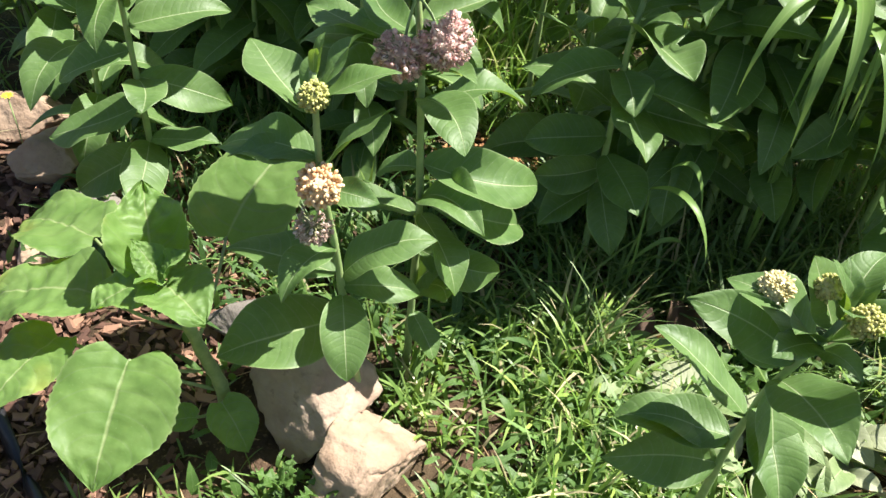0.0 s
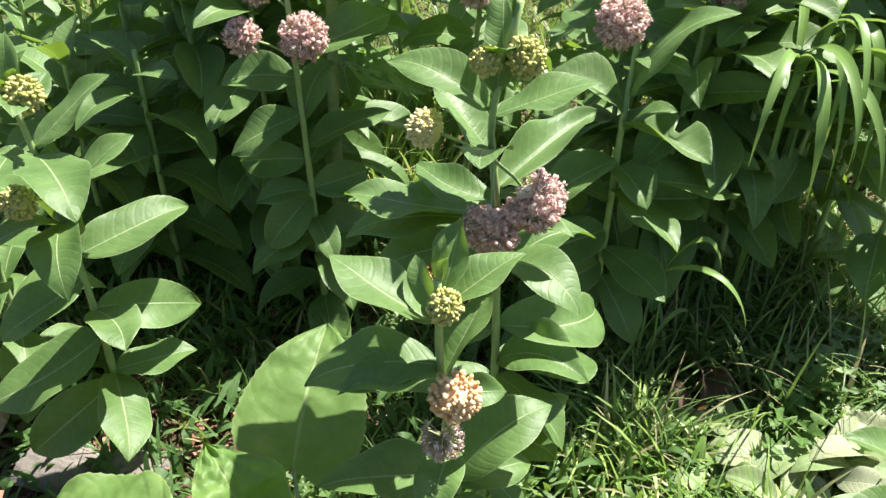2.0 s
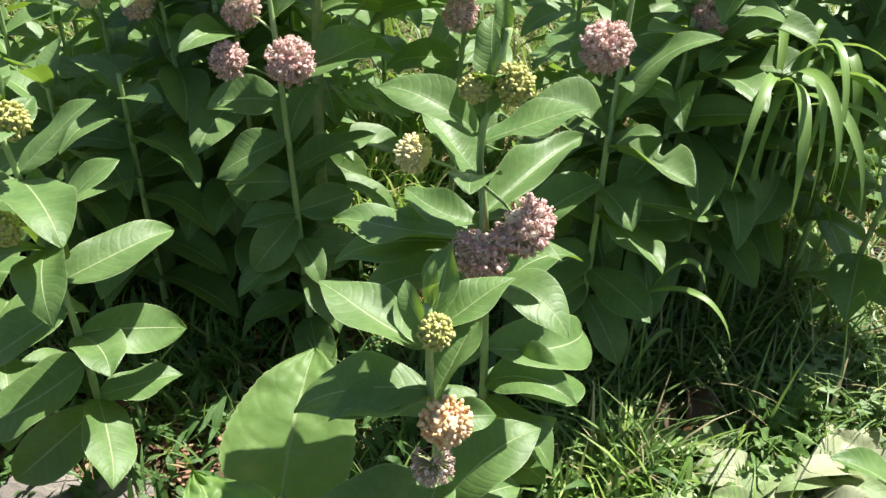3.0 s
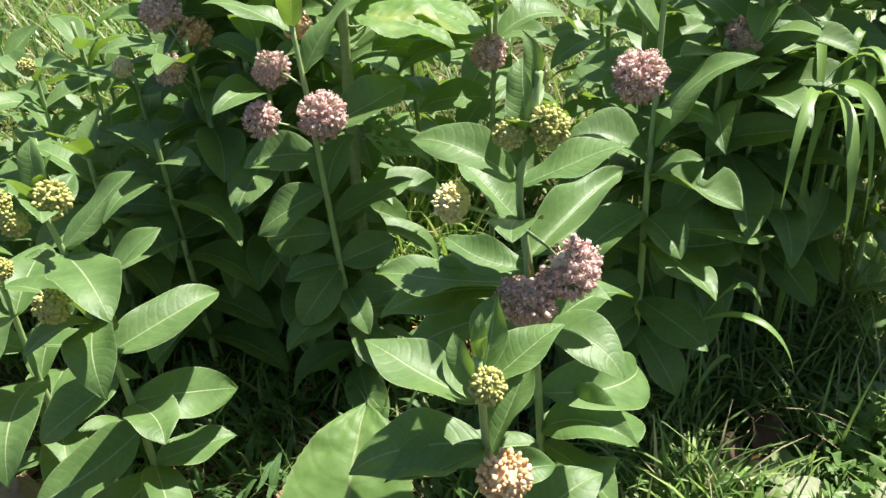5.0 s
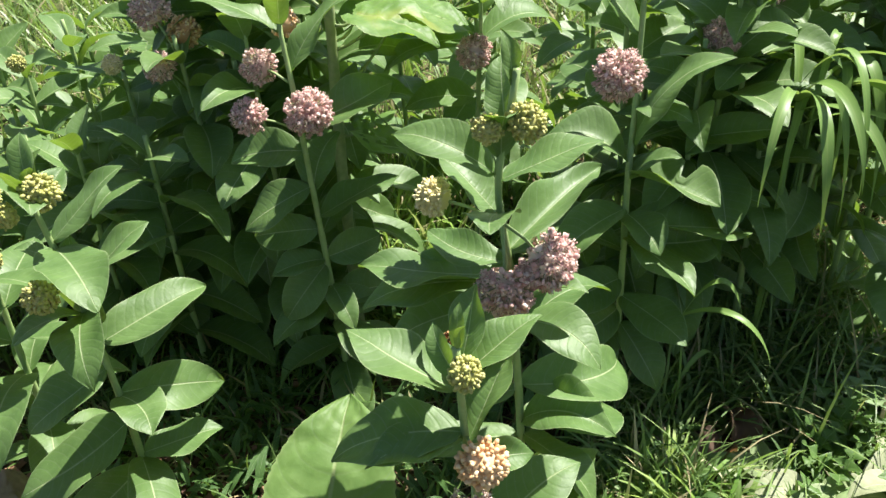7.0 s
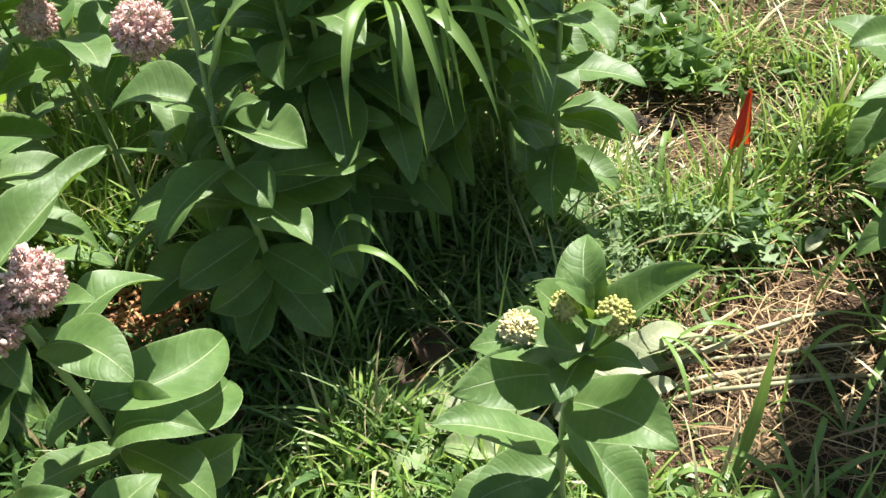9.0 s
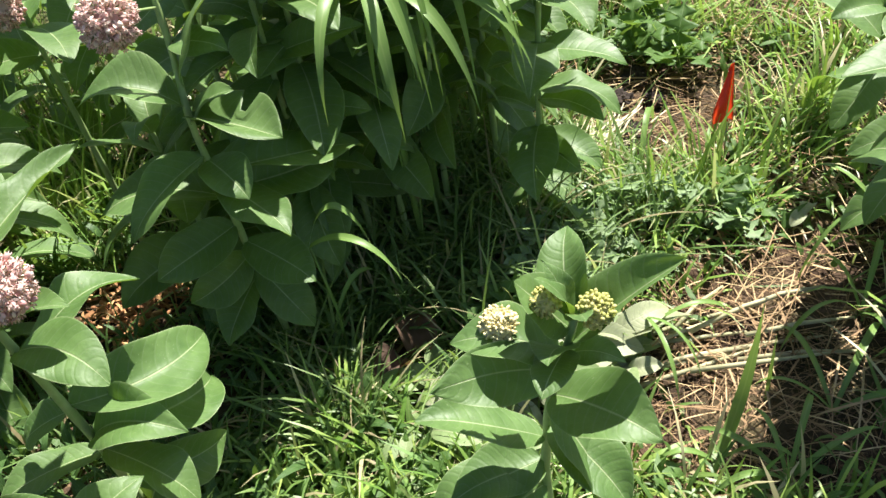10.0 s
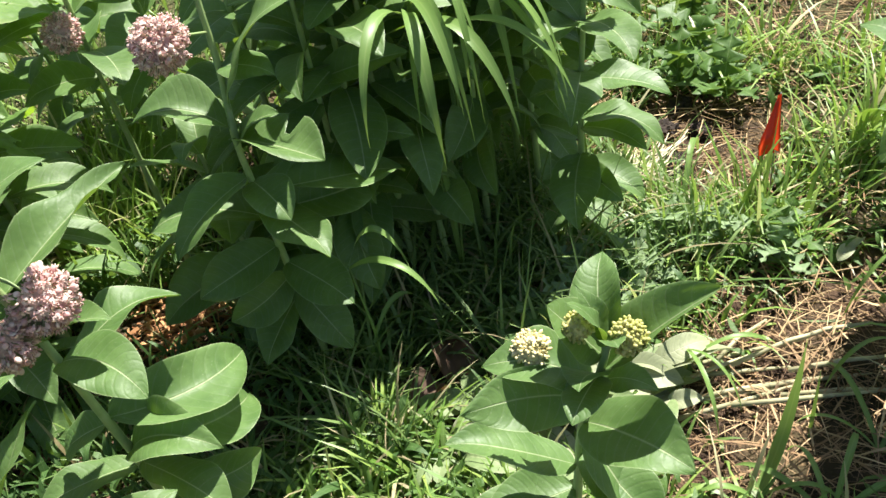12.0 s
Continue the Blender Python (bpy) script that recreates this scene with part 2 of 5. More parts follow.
def leaf_mesh(name, length, width, arch=0.08, fold=0.22, seed=0, kind="milkweed", material=None, steps=22, droop=0.0, ripple=0.05, hook=0.15, holes=0, bend=0.0, bite=None):
    """A leaf from its base at the origin to its tip on +x, with its upper face towards +z. bend: how far the rib swings to its left;
    bite: where along the edge it is chewed, how deep, and on which side."""
    rnd = random.Random(seed)
    phase, phase2, swing, point = rnd.uniform(0, 6.28), rnd.uniform(0, 6.28), rnd.uniform(-0.3, 0.3), rnd.uniform(0.12, 0.48)
    ribs, wave = rnd.uniform(0.0001, 0.0005) if kind == "milkweed" else 0.0006, rnd.uniform(5.0, 8.5)
    cols = tuple(k / 10 for k in range(-10, 11)) if kind == "heart" else (-1.0, 0.0, 1.0) if kind == "lance" else (-1.0, -0.93, -0.8, -0.62, -0.42, -0.2, 0.0, 0.2, 0.42, 0.62, 0.8, 0.93, 1.0)
    verts, uvs, faces = [], [], []
    for i in range(steps + 1):
        s = i / steps
        if kind == "milkweed":
            s = 0.5 - 0.5 * math.cos(math.pi * (0.06 + 0.94 * s)) if i else 0.0
        full = 0.5 * width * length * outline(kind, s, point)
        for v in cols:
            edge, left = abs(v), v < 0
            half = full * (1 + 0.05 * noise.noise(Vector((3 * s, 3.0 * left, seed * 0.7))))
            if bite and bite[2] * v > 0.3:
                half *= 1 - bite[1] * math.exp(-((s - bite[0]) / 0.07) ** 4)
            z = arch * length * 4 * s * (1 - s) - droop * length * s ** 3 * (1 - s) * 4
            z += fold * half * (edge ** 1.5 - 0.25 * edge ** 5) * (1 + swing * (1 if left else -1))
            z += ripple * length * 0.5 * edge ** 2 * math.sin(math.pi * s) * math.sin(wave * s + (phase if left else phase2))
            z += ripple * length * 0.35 * edge * noise.noise(Vector((3 * s, 1.2 * v, seed * 1.3)))
            z += ribs * math.sin(2 * math.pi * (10 * s - 1.1 * edge)) * edge * (1.1 - edge) * 2
            z -= hook * length * max(0.0, s - 0.7) ** 2 * 4
            x = length * s
            if kind == "heart":
                x -= half * edge * 0.55 * (1 - s) ** 3
                z += ripple * length * 0.22 * noise.noise(Vector((11 * s + seed, 3.5 * v, 0.3 * seed)))
                half *= 1 + (0.016 if i % 2 else -0.012) * (edge > 0.9)
            verts.append((x, half * v + bend * length * 4 * s * (1 - s), z))
            uvs.append((s, 0.5 + 0.5 * v))
    n = len(cols)
    chewed = [(rnd.uniform(0.1, 0.85), rnd.uniform(-0.85, 0.85), rnd.uniform(0.03, 0.09)) for k in range(holes)]
    for i in range(steps):
        for k in range(n - 1):
            if any(math.hypot((i + 0.5) / steps - s, 0.4 * (0.5 * (cols[k] + cols[k + 1]) - v)) < r for s, v, r in chewed):
                continue
            a = i * n + k
            faces.append((a, a + n, a + n + 1, a + 1))
    return mesh_of(name, verts, faces, material or LEAF, uvs)


def leaf_pose(base, az, el, twist=0.0):
    """Base, and the chord's heading and rise in degrees; the upper face looks up and back to the stem."""
    a, e = radians(az), radians(el)
    x = Vector((math.cos(a) * math.cos(e), math.sin(a) * math.cos(e), math.sin(e)))
    z = Vector((-math.cos(a) * math.sin(e), -math.sin(a) * math.sin(e), math.cos(e)))
    y = z.cross(x)
    m = Matrix((x, y, z)).transposed().to_4x4()
    m.translation = base
    return m @ pose(0, 0, 0, twist)


class Plant:
    """A leafy plant on one stem; leaves, flowers and stalks hang under one Empty at its foot."""

    def __init__(self, name, path, label, category, group="", radius=0.0068, stem_material=None):
        self.path = [Vector(p) for p in path]
        self.path[0].z = float(height(path[0][0], path[0][1])) - 0.01
        self.foot = self.path[0].copy()
        self.ob = thing(name, self.foot, label, category, group)
        self.count = 0
        fine = []
        for i in range(25):
            fine.append(self.at(self.path[0].z + (self.path[-1].z - self.path[0].z) * i / 24) - self.foot)
        radii = [radius * (1.0 - 0.45 * i / 24) * (1.14 if i % 3 == 0 else 1.0) for i in range(25)]
        verts, faces = tube(fine, radii, 9)
        part("stem", mesh_of("stem", verts, faces, stem_material or STEM), self.ob)

    def at(self, z):
        p = self.path
        for a, b in zip(p[:-1], p[1:]):
            if z <= b.z or b is p[-1]:
                k = max(0.0, min(1.0, (z - a.z) / (b.z - a.z)))
                k2 = k * k * (3 - 2 * k) * 0.35 + k * 0.65
                return Vector((a.x + (b.x - a.x) * k2, a.y + (b.y - a.y) * k2, a.z + (b.z - a.z) * k))

    def leaf(self, z, az, el, length, width=0.46, arch=0.08, fold=0.22, twist=0.0, me=None, ripple=0.12, hook=0.15, bend=0.0, bite=None):
        self.count += 1
        seed = int(1000 * abs(self.foot.x) + 7000 * abs(self.foot.y)) + self.count
        me = me or leaf_mesh("leaf", length, width, arch, fold, seed, ripple=ripple, hook=hook, bend=bend, bite=bite)
        base = self.at(z) - self.foot
        base = base + Vector((math.cos(radians(az)), math.sin(radians(az)), 0)) * 0.003
        return part("leaf", me, self.ob, leaf_pose(base, az, el, twist))

    def stalked_leaf(self, z, az, el, stalk, az2, el2, length, width=0.95, arch=0.07, fold=0.16, twist=0.0, thick=0.0028, ripple=0.13, holes=0):
        """A heart-shaped leaf on a leaf stalk."""
        self.count += 1
        a = self.at(z) - self.foot
        b = leaf_pose(a, az, el) @ Vector((stalk, 0, 0))
        mid = (a + b) / 2 + Vector((0, 0, -0.012))
        verts, faces = tube([a, (a + mid) / 2 + Vector((0, 0, -0.003)), mid, (b + mid) / 2 + Vector((0, 0, -0.003)), b], [thick * 1.3, thick, thick, thick, thick * 0.9], 7)
        part("leaf_stalk", mesh_of("leaf_stalk", verts, faces, SUNSTEM), self.ob)
        me = leaf_mesh("leaf", length, width, arch, fold, self.count * 31 + 5, "heart", SUNLEAF, 36, 0.1, ripple, 0.25, holes)
        return part("leaf", me, self.ob, leaf_pose(b, az2, el2, twist))

    def heart_leaf(self, z, base, tip, width=0.95, arch=0.07, fold=0.16, ripple=0.13, thick=0.0026):
        """A heart-shaped leaf between two places, on a leaf stalk from the stem at z."""
        way, out = Vector(tip) - Vector(base), Vector(base) - self.at(z)
        turn = lambda v: (math.degrees(math.atan2(v.y, v.x)), math.degrees(math.atan2(v.z, math.hypot(v.x, v.y))))
        return self.stalked_leaf(z, *turn(out), out.length, *turn(way), way.length, width, arch, fold, 0.0, thick, ripple)

    def umbel(self, z, place, radius, kind, count=70):
        """A ball of florets on pedicels that fan out of a short flower stalk."""
        a = self.at(z) - self.foot
        c = Vector(place) - self.foot
        radius *= 0.8
        verts, faces = tube([a, a * 0.5 + c * 0.5 + Vector((0, 0, 0.004)), c], [0.0022, 0.0019, 0.0022], 6)
        part("flower_stalk", mesh_of("flower_stalk", verts, faces, STEM), self.ob)
        rnd = np.random.default_rng(int(abs(place[0]) * 9000 + abs(place[2]) * 700 + radius * 1e5))
        back = (a - c)
        back = np.array(back.normalized() if back.length > 0.004 else (0, 0, -1))
        out = floret_cloud(rnd, radius, kind, int(count * {"bud": 3.0, "cream": 4.6, "faded": 3.6}.get(kind, 3.6)), back)
        head = part("flower_head", mesh_of("flower_head", out[0], out[1], {"pink": PINK, "bud": BUD, "cream": CREAM, "faded": FADED, "wilt": WILT}[kind]), self.ob, Matrix.Translation(c))
        part("flower_fan", mesh_of("flower_fan", out[2], out[3], STALK), head)
        return head


def turn_to(ways):
    """Rotation matrices that bring +z to each way."""
    z = ways / np.linalg.norm(ways, axis=1, keepdims=True)
    h = np.where(np.abs(z[:, 2:3]) > 0.9, np.array([[1.0, 0, 0]]), np.array([[0, 0, 1.0]]))
    x = np.cross(h, z)
    x /= np.linalg.norm(x, axis=1, keepdims=True)
    y = np.cross(z, x)
    return np.stack([x, y, z], axis=2)


def ball():
    bm = bmesh.new()
    bmesh.ops.create_icosphere(bm, subdivisions=2, radius=1.0)
    v = np.array([p.co[:] for p in bm.verts])
    f = [[q.index for q in face.verts] for face in bm.faces]
    bm.free()
    return v, np.array(f)


BALL = ball()


def open_floret():
    """A milkweed floret: five petals bent back, and a crown of five hoods round a knob."""
    verts, faces = [], []
    for k in range(5):
        w = 2 * math.pi * k / 5
        c, s = math.cos(w), math.sin(w)
        for r, z, half in ((0.18, 0.0, 0.12), (0.75, -0.25, 0.30), (0.95, -0.95, 0.10)):
            verts.append((r * c - half * s, r * s + half * c, z))
            verts.append((r * c + half * s, r * s - half * c, z))
        b = 6 * k
        faces += [(b, b + 2, b + 3), (b, b + 3, b + 1), (b + 2, b + 4, b + 5), (b + 2, b + 5, b + 3)]
    for k in range(5):
        w = 2 * math.pi * (k + 0.5) / 5
        c, s = math.cos(w), math.sin(w)
        b = len(verts)
        verts += [(0.1 * c, 0.1 * s, 0.0), (0.52 * c - 0.2 * s, 0.52 * s + 0.2 * c, 0.2), (0.52 * c + 0.2 * s, 0.52 * s - 0.2 * c, 0.2), (0.55 * c, 0.55 * s, 0.75)]
        faces += [(b, b + 1, b + 3), (b, b + 3, b + 2), (b + 1, b + 2, b + 3), (b, b + 2, b + 1)]
    return np.array(verts, dtype=float), np.array(faces)


FLORET = open_floret()


def floret_cloud(rnd, radius, kind, count, back):
    k = np.arange(count) + 0.5
    phi, cosine = 2.399963 * k, 1 - 2 * k / count
    ring = np.sqrt(1 - cosine ** 2)
    ways = np.stack([ring * np.cos(phi), ring * np.sin(phi), cosine], axis=1) + rnd.normal(0, 0.12, (count, 3))
    ways /= np.linalg.norm(ways, axis=1, keepdims=True)
    ways = ways[ways @ back < 0.72]
    if kind == "wilt":
        ways[:, 2] -= 0.5
        ways /= np.linalg.norm(ways, axis=1, keepdims=True)
    n = len(ways)
    reach = radius * rnd.uniform(0.78, 1.04, n)
    spots = ways * reach[:, None]
    verts, faces, at = [], [], 0
    turns = turn_to(ways + rnd.normal(0, 0.25, (n, 3)))
    for i in range(n):
        if kind == "pink" and rnd.random() < 0.12:
            continue
        opened = kind in ("pink", "wilt") and rnd.random() < 0.8
        bv, bf = FLORET if opened else BALL
        size = radius * (0.150 if opened else {"bud": 0.142, "cream": 0.125, "faded": 0.12}.get(kind, 0.105)) * rnd.uniform(0.8, 1.15)
        shape = bv * size * (np.array([1, 1, 1.0]) if opened else np.array([0.72, 0.72, 1.35] if kind == "cream" else [0.85, 0.85, 1.15]))
        verts.append(shape @ turns[i].T + spots[i])
        faces.append(bf + at)
        at += len(bv)
    if kind != "wilt":
        verts.append(BALL[0] * radius * {"bud": 0.84, "faded": 0.84, "cream": 0.90}.get(kind, 0.62))
        faces.append(BALL[1] + at)
    faces = [tuple(f) for block in faces for f in block]
    pv, pf = [], []
    for i in range(n):
        a = turns[i][:, 0] * 0.0007
        b = turns[i][:, 1] * 0.0007
        droop = np.array([0, 0, 0.10 * reach[i]])
        j = len(pv)
        for q in (np.zeros(3), spots[i] * 0.55 + droop, spots[i]):
            pv += [q + a, q - 0.5 * a + b, q - 0.5 * a - b]
        for r in (0, 3):
            for s in range(3):
                pf.append((j + r + s, j + r + (s + 1) % 3, j + r + 3 + (s + 1) % 3, j + r + 3 + s))
    return np.concatenate(verts), faces, np.array(pv), pf


# ---- ground ----
def ground_sheet():
    def axis(low, high):
        fine = np.arange(low, high, 0.045)
        far = 0.05 * 1.32 ** np.arange(1, 31)
        return np.concatenate([low - np.cumsum(far)[::-1], fine, fine[-1] + np.cumsum(far)])

    xs, ys = axis(-2.4, 3.2), axis(-0.6, 5.0)
    gx, gy = np.meshgrid(xs, ys)
    gz = height(gx, gy)
    verts = np.stack([gx.ravel(), gy.ravel(), gz.ravel()], axis=1)
    i, j = np.meshgrid(np.arange(len(ys) - 1), np.arange(len(xs) - 1), indexing="ij")
    a = (i * len(xs) + j).ravel()
    faces = np.stack([a, a + 1, a + 1 + len(xs), a + len(xs)], axis=1)
    ob = new("ground", mesh_of("ground", verts, faces, SOIL))
    tagged(ob, "dark brown garden soil with bits of dry straw", "ground", kind="structure")


ground_sheet()


def blades(name, label, category, x, y, tall, wide, material, seed, lean=0.5, bend=0.6, lift=0.0, segments=4, heading=None, low=0.0):
    """Many grass blades as one mesh: each a tapered, bent ribbon."""
    rnd = np.random.default_rng(seed)
    n = len(x)
    h = tall * np.minimum(np.exp(rnd.normal(-0.1, 0.38, n)), 1.7)
    w = wide * np.minimum(np.exp(rnd.normal(-0.05, 0.35, n)), 1.5)
    az = rnd.uniform(0, 2 * np.pi, n) if heading is None else heading + rnd.normal(0, 0.5, n)
    tilt = low + np.abs(rnd.normal(0, lean, n))
    curl = np.abs(rnd.normal(0, bend, n)) + 0.15
    z0 = height(x, y) - 0.004 + lift * rnd.uniform(0, 1, n)
    flat = np.stack([np.cos(az), np.sin(az)], axis=1)
    cross = np.stack([-np.sin(az), np.cos(az)], axis=1)
    px, pz = np.zeros(n), np.zeros(n)
    rows, uvs = [], []
    for i in range(segments + 1):
        s = i / segments
        half = 0.5 * w * (1 - s ** 2.2) * (0.6 + 0.8 * min(1, 3 * s)) / 1.2 + 0.0001
        for side in (-1, 1):
            rows.append(np.stack([x + flat[:, 0] * px + side * cross[:, 0] * half, y + flat[:, 1] * px + side * cross[:, 1] * half, z0 + pz], axis=1))
            uvs.append(np.stack([np.full(n, s), np.full(n, 0.5 + 0.5 * side)], axis=1))
        angle = tilt + curl * s * 1.6
        px = px + np.sin(angle) * h / segments
        pz = pz + np.cos(angle) * h / segments
        pz = np.maximum(pz, 0.004 - 0.0 * s)
    per = 2 * (segments + 1)
    verts = np.stack(rows, axis=1).reshape(-1, 3)
    uv = np.stack(uvs, axis=1).reshape(-1, 2)
    base = np.arange(n)[:, None] * per
    faces = np.concatenate([np.stack([base[:, 0] + 2 * i, base[:, 0] + 2 * i + 1, base[:, 0] + 2 * i + 3, base[:, 0] + 2 * i + 2], axis=1) for i in range(segments)])
    ob = new(name, mesh_of(name, verts, faces, material, uv))
    return tagged(ob, label, category, kind="stuff")


def spread(seed, n, x0, x1, y0, y1, keep=None):
    rnd = np.random.default_rng(seed)
    x, y = rnd.uniform(x0, x1, n), rnd.uniform(y0, y1, n)
    if keep is not None:
        ok = rnd.random(n) < keep(x, y)
        x, y = x[ok], y[ok]
    return x, y


def tufts(seed, count, each, x0, x1, y0, y1, keep=None, wide=0.022):
    """Grass tufts: places of the blades, and the way each leans out of its tuft."""
    cx, cy = spread(seed, count, x0, x1, y0, y1, keep)
    rnd = np.random.default_rng(seed + 1000)
    dx, dy = rnd.normal(0, wide, (2, len(cx) * each))
    return np.repeat(cx, each) + dx, np.repeat(cy, each) + dy, np.arctan2(dy, dx)


def blob(x, y, cx, cy, rx, ry):
    """1 at a patch's middle, falling to 0 at its rim."""
    return np.clip(1.6 - 1.6 * np.sqrt(((x - cx) / rx) ** 2 + ((y - cy) / ry) ** 2), 0, 1)


def border(x, y, x0, x1, y0, y1, soft=0.45):
    """1 inside a patch, thinning to 0 along an uneven rim."""
    rim = np.minimum(np.minimum(x - x0, x1 - x), np.minimum(y - y0, y1 - y))
    return np.clip((rim + 0.18 * np.sin(3.1 * x + 1.3 * y) * np.sin(2.7 * y - 1.1 * x) + 0.06) / soft, 0, 1)


def meadow(x, y):
    """How thickly grass stands: thin on the mulch, the bare soil and the straw."""
    clump = 0.5 + 0.5 * np.sin(9 * x + 3 * np.sin(5 * y)) * np.sin(8 * y + 2 * np.sin(6 * x))
    d = np.clip(1.7 * clump - 0.25, 0.12, 1.0)
    mulch = np.clip((-0.33 - x + 0.25 * (y - 0.9)) * 9, 0, 1) * np.clip((1.45 - y) * 5, 0, 1)
    d = d * (1 - 0.97 * mulch)
    d = d * (1 - np.clip(1.6 * blob(x, y, 1.16, 1.38, 0.36, 0.25), 0, 1)) * (1 - 0.96 * np.clip(1.3 * blob(x, y, 0.87, 0.76, 0.43, 0.31), 0, 1)) * (1 - 0.5 * blob(x, y, 1.1, 0.72, 0.4, 0.3)) * (1 - 0.9 * blob(x, y, 1.8, 1.58, 0.42, 0.26))
    d = d * (1 - 0.8 * np.clip(1.3 * blob(x, y, 0.56, 1.09, 0.26, 0.17), 0, 1)) * (1 - 0.8 * blob(x, y, 0.53, 0.91, 0.22, 0.10)) * (np.hypot(x - 0.435, y - 1.11) > 0.09) * (1 - np.clip(1.4 * blob(x, y, 0.06, 1.60, 0.17, 0.15), 0, 1))
    for cx, cy, r in ((-0.175, 0.85, 0.12), (-0.055, 0.735, 0.115), (-0.97, 1.52, 0.13), (-0.84, 1.36, 0.11), (-0.70, 1.24, 0.09), (-0.33, 1.0, 0.08)):
        d = d * (np.hypot(x - cx, y - cy) > r)
    d = d * (1 - np.clip(2.0 * blob(x, y, 1.0, 1.32, 0.18, 0.10), 0, 1))
    return d * border(x, y, -1.3, 3.2, 0.05, 3.0)


def flakes(name, label, category, x, y, long, wide, thick, material, seed, lift=0.012, tilt=0.35):
    """Chips, straw or shreds: small wedges lying every way, as one mesh."""
    rnd = np.random.default_rng(seed)
    n = len(x)
    l, w, t = long * rnd.uniform(0.4, 1.3, n), wide * rnd.uniform(0.5, 1.3, n), thick * rnd.uniform(0.6, 1.4, n)
    box = np.array([(-1, -1, -1), (1, -0.6, -1), (0.8, 1, -1), (-0.9, 0.7, -1), (-1, -0.8, 1), (0.9, -0.7, 1), (0.8, 0.8, 1), (-0.8, 0.8, 1)]) * 0.5
    shape = box[None] * np.stack([l, w, t], axis=1)[:, None]
    shape = shape * rnd.uniform(0.75, 1.2, (n, 8, 1))
    a, b, c = rnd.uniform(0, 6.283, n), rnd.normal(0, tilt, n), rnd.normal(0, tilt, n)
    ca, sa, cb, sb, cc, sc = np.cos(a), np.sin(a), np.cos(b), np.sin(b), np.cos(c), np.sin(c)
    x1, y1, z1 = shape[..., 0], shape[..., 1] * cc[:, None] - shape[..., 2] * sc[:, None], shape[..., 1] * sc[:, None] + shape[..., 2] * cc[:, None]
    x2, z2 = x1 * cb[:, None] + z1 * sb[:, None], -x1 * sb[:, None] + z1 * cb[:, None]
    x3, y3 = x2 * ca[:, None] - y1 * sa[:, None], x2 * sa[:, None] + y1 * ca[:, None]
    z0 = height(x, y) + rnd.uniform(0, lift, n)
    verts = np.stack([x3 + x[:, None], y3 + y[:, None], z2 + z0[:, None]], axis=2).reshape(-1, 3)
    quads = np.array([(3, 2, 1, 0), (4, 5, 6, 7), (0, 1, 5, 4), (1, 2, 6, 5), (2, 3, 7, 6), (3, 0, 4, 7)])
    faces = (np.arange(n)[:, None, None] * 8 + quads[None]).reshape(-1, 4)
    ob = new(name, mesh_of(name, verts, faces, material, smooth=False))
    return tagged(ob, label, category, kind="stuff")


# ---- the milkweeds in front ----
P = Plant("milkweed_plant", [(-0.08, 0.85, 0), (-0.113, 0.842, 0.35), (-0.135, 0.84, 0.53), (-0.138, 0.842, 0.66)], "milkweed with a yellow bud cluster above two fading flower heads", "plant", "milkweeds in the bed")
P.leaf(0.602, 139, 21, 0.135, 0.53, 0.02, 0.20, 11, bend=0.09)
P.leaf(0.619, 105, 38, 0.062, 0.50, 0.11, 0.49, -48, bend=0.01)
P.leaf(0.627, 62, 30, 0.099, 0.49, 0.05, 0.29, -38, bend=-0.11)
P.leaf(0.620, 13, 25, 0.105, 0.50, 0.05, 0.28, -12, bend=-0.06)
P.leaf(0.521, 43, 31, 0.120, 0.49, 0.02, 0.23, -34, bend=-0.04)
P.leaf(0.535, -176, 1, 0.110, 0.55, 0.06, 0.32, 3, bend=-0.02)
P.leaf(0.343, 173, 3, 0.166, 0.53, 0.07, 0.35, 2, bend=0.04)
P.leaf(0.321, 16, -13, 0.116, 0.44, 0.09, 0.44, 22, bend=-0.00)
P.leaf(0.494, -5, -6, 0.072, 0.53, 0.10, 0.46, 31, bend=-0.01)
P.leaf(0.541, 164, -13, 0.153, 0.51, 0.12, 0.29, -8)
P.leaf(0.395, -119, -11, 0.106, 0.51, 0.19, 0.41, 4)
P.leaf(0.341, 12, 29, 0.143, 0.56, 0.15, 0.23, 7)
P.leaf(0.306, -75, -35, 0.122, 0.56, 0.1, 0.25, 0)
P.leaf(0.254, -154, -6, 0.188, 0.62, 0.02, 0.22, -15)
P.umbel(0.625, (-0.135, 0.825, 0.638), 0.022, "bud", 60)
P.umbel(0.535, (-0.127, 0.806, 0.525), 0.034, "faded", 70)
P.umbel(0.475, (-0.138, 0.812, 0.455), 0.032, "wilt", 45)
P.leaf(0.655, 60, 70, 0.05, 0.35)
P.leaf(0.66, 300, 75, 0.04, 0.3)
P = Plant("milkweed_plant", [(-0.03, 0.99, 0), (-0.022, 0.98, 0.36), (-0.03, 0.98, 0.6), (-0.045, 0.985, 0.75), (-0.02, 0.985, 0.88)], "tall milkweed with pink flower heads and green buds on top", "plant", "milkweeds in the bed")
P.leaf(0.762, 146, 19, 0.123, 0.46, 0.16, 0.40, -15, bend=0.05)
P.leaf(0.708, 123, 33, 0.098, 0.53, 0.05, 0.29, 7, bend=0.05)
P.leaf(0.755, -11, 21, 0.118, 0.54, 0.02, 0.20, -4, bend=-0.04)
P.leaf(0.644, 130, 6, 0.113, 0.44, 0.06, 0.36, -12, bend=0.15)
P.leaf(0.628, 155, 3, 0.181, 0.47, 0.02, 0.23, 7, bend=0.11)
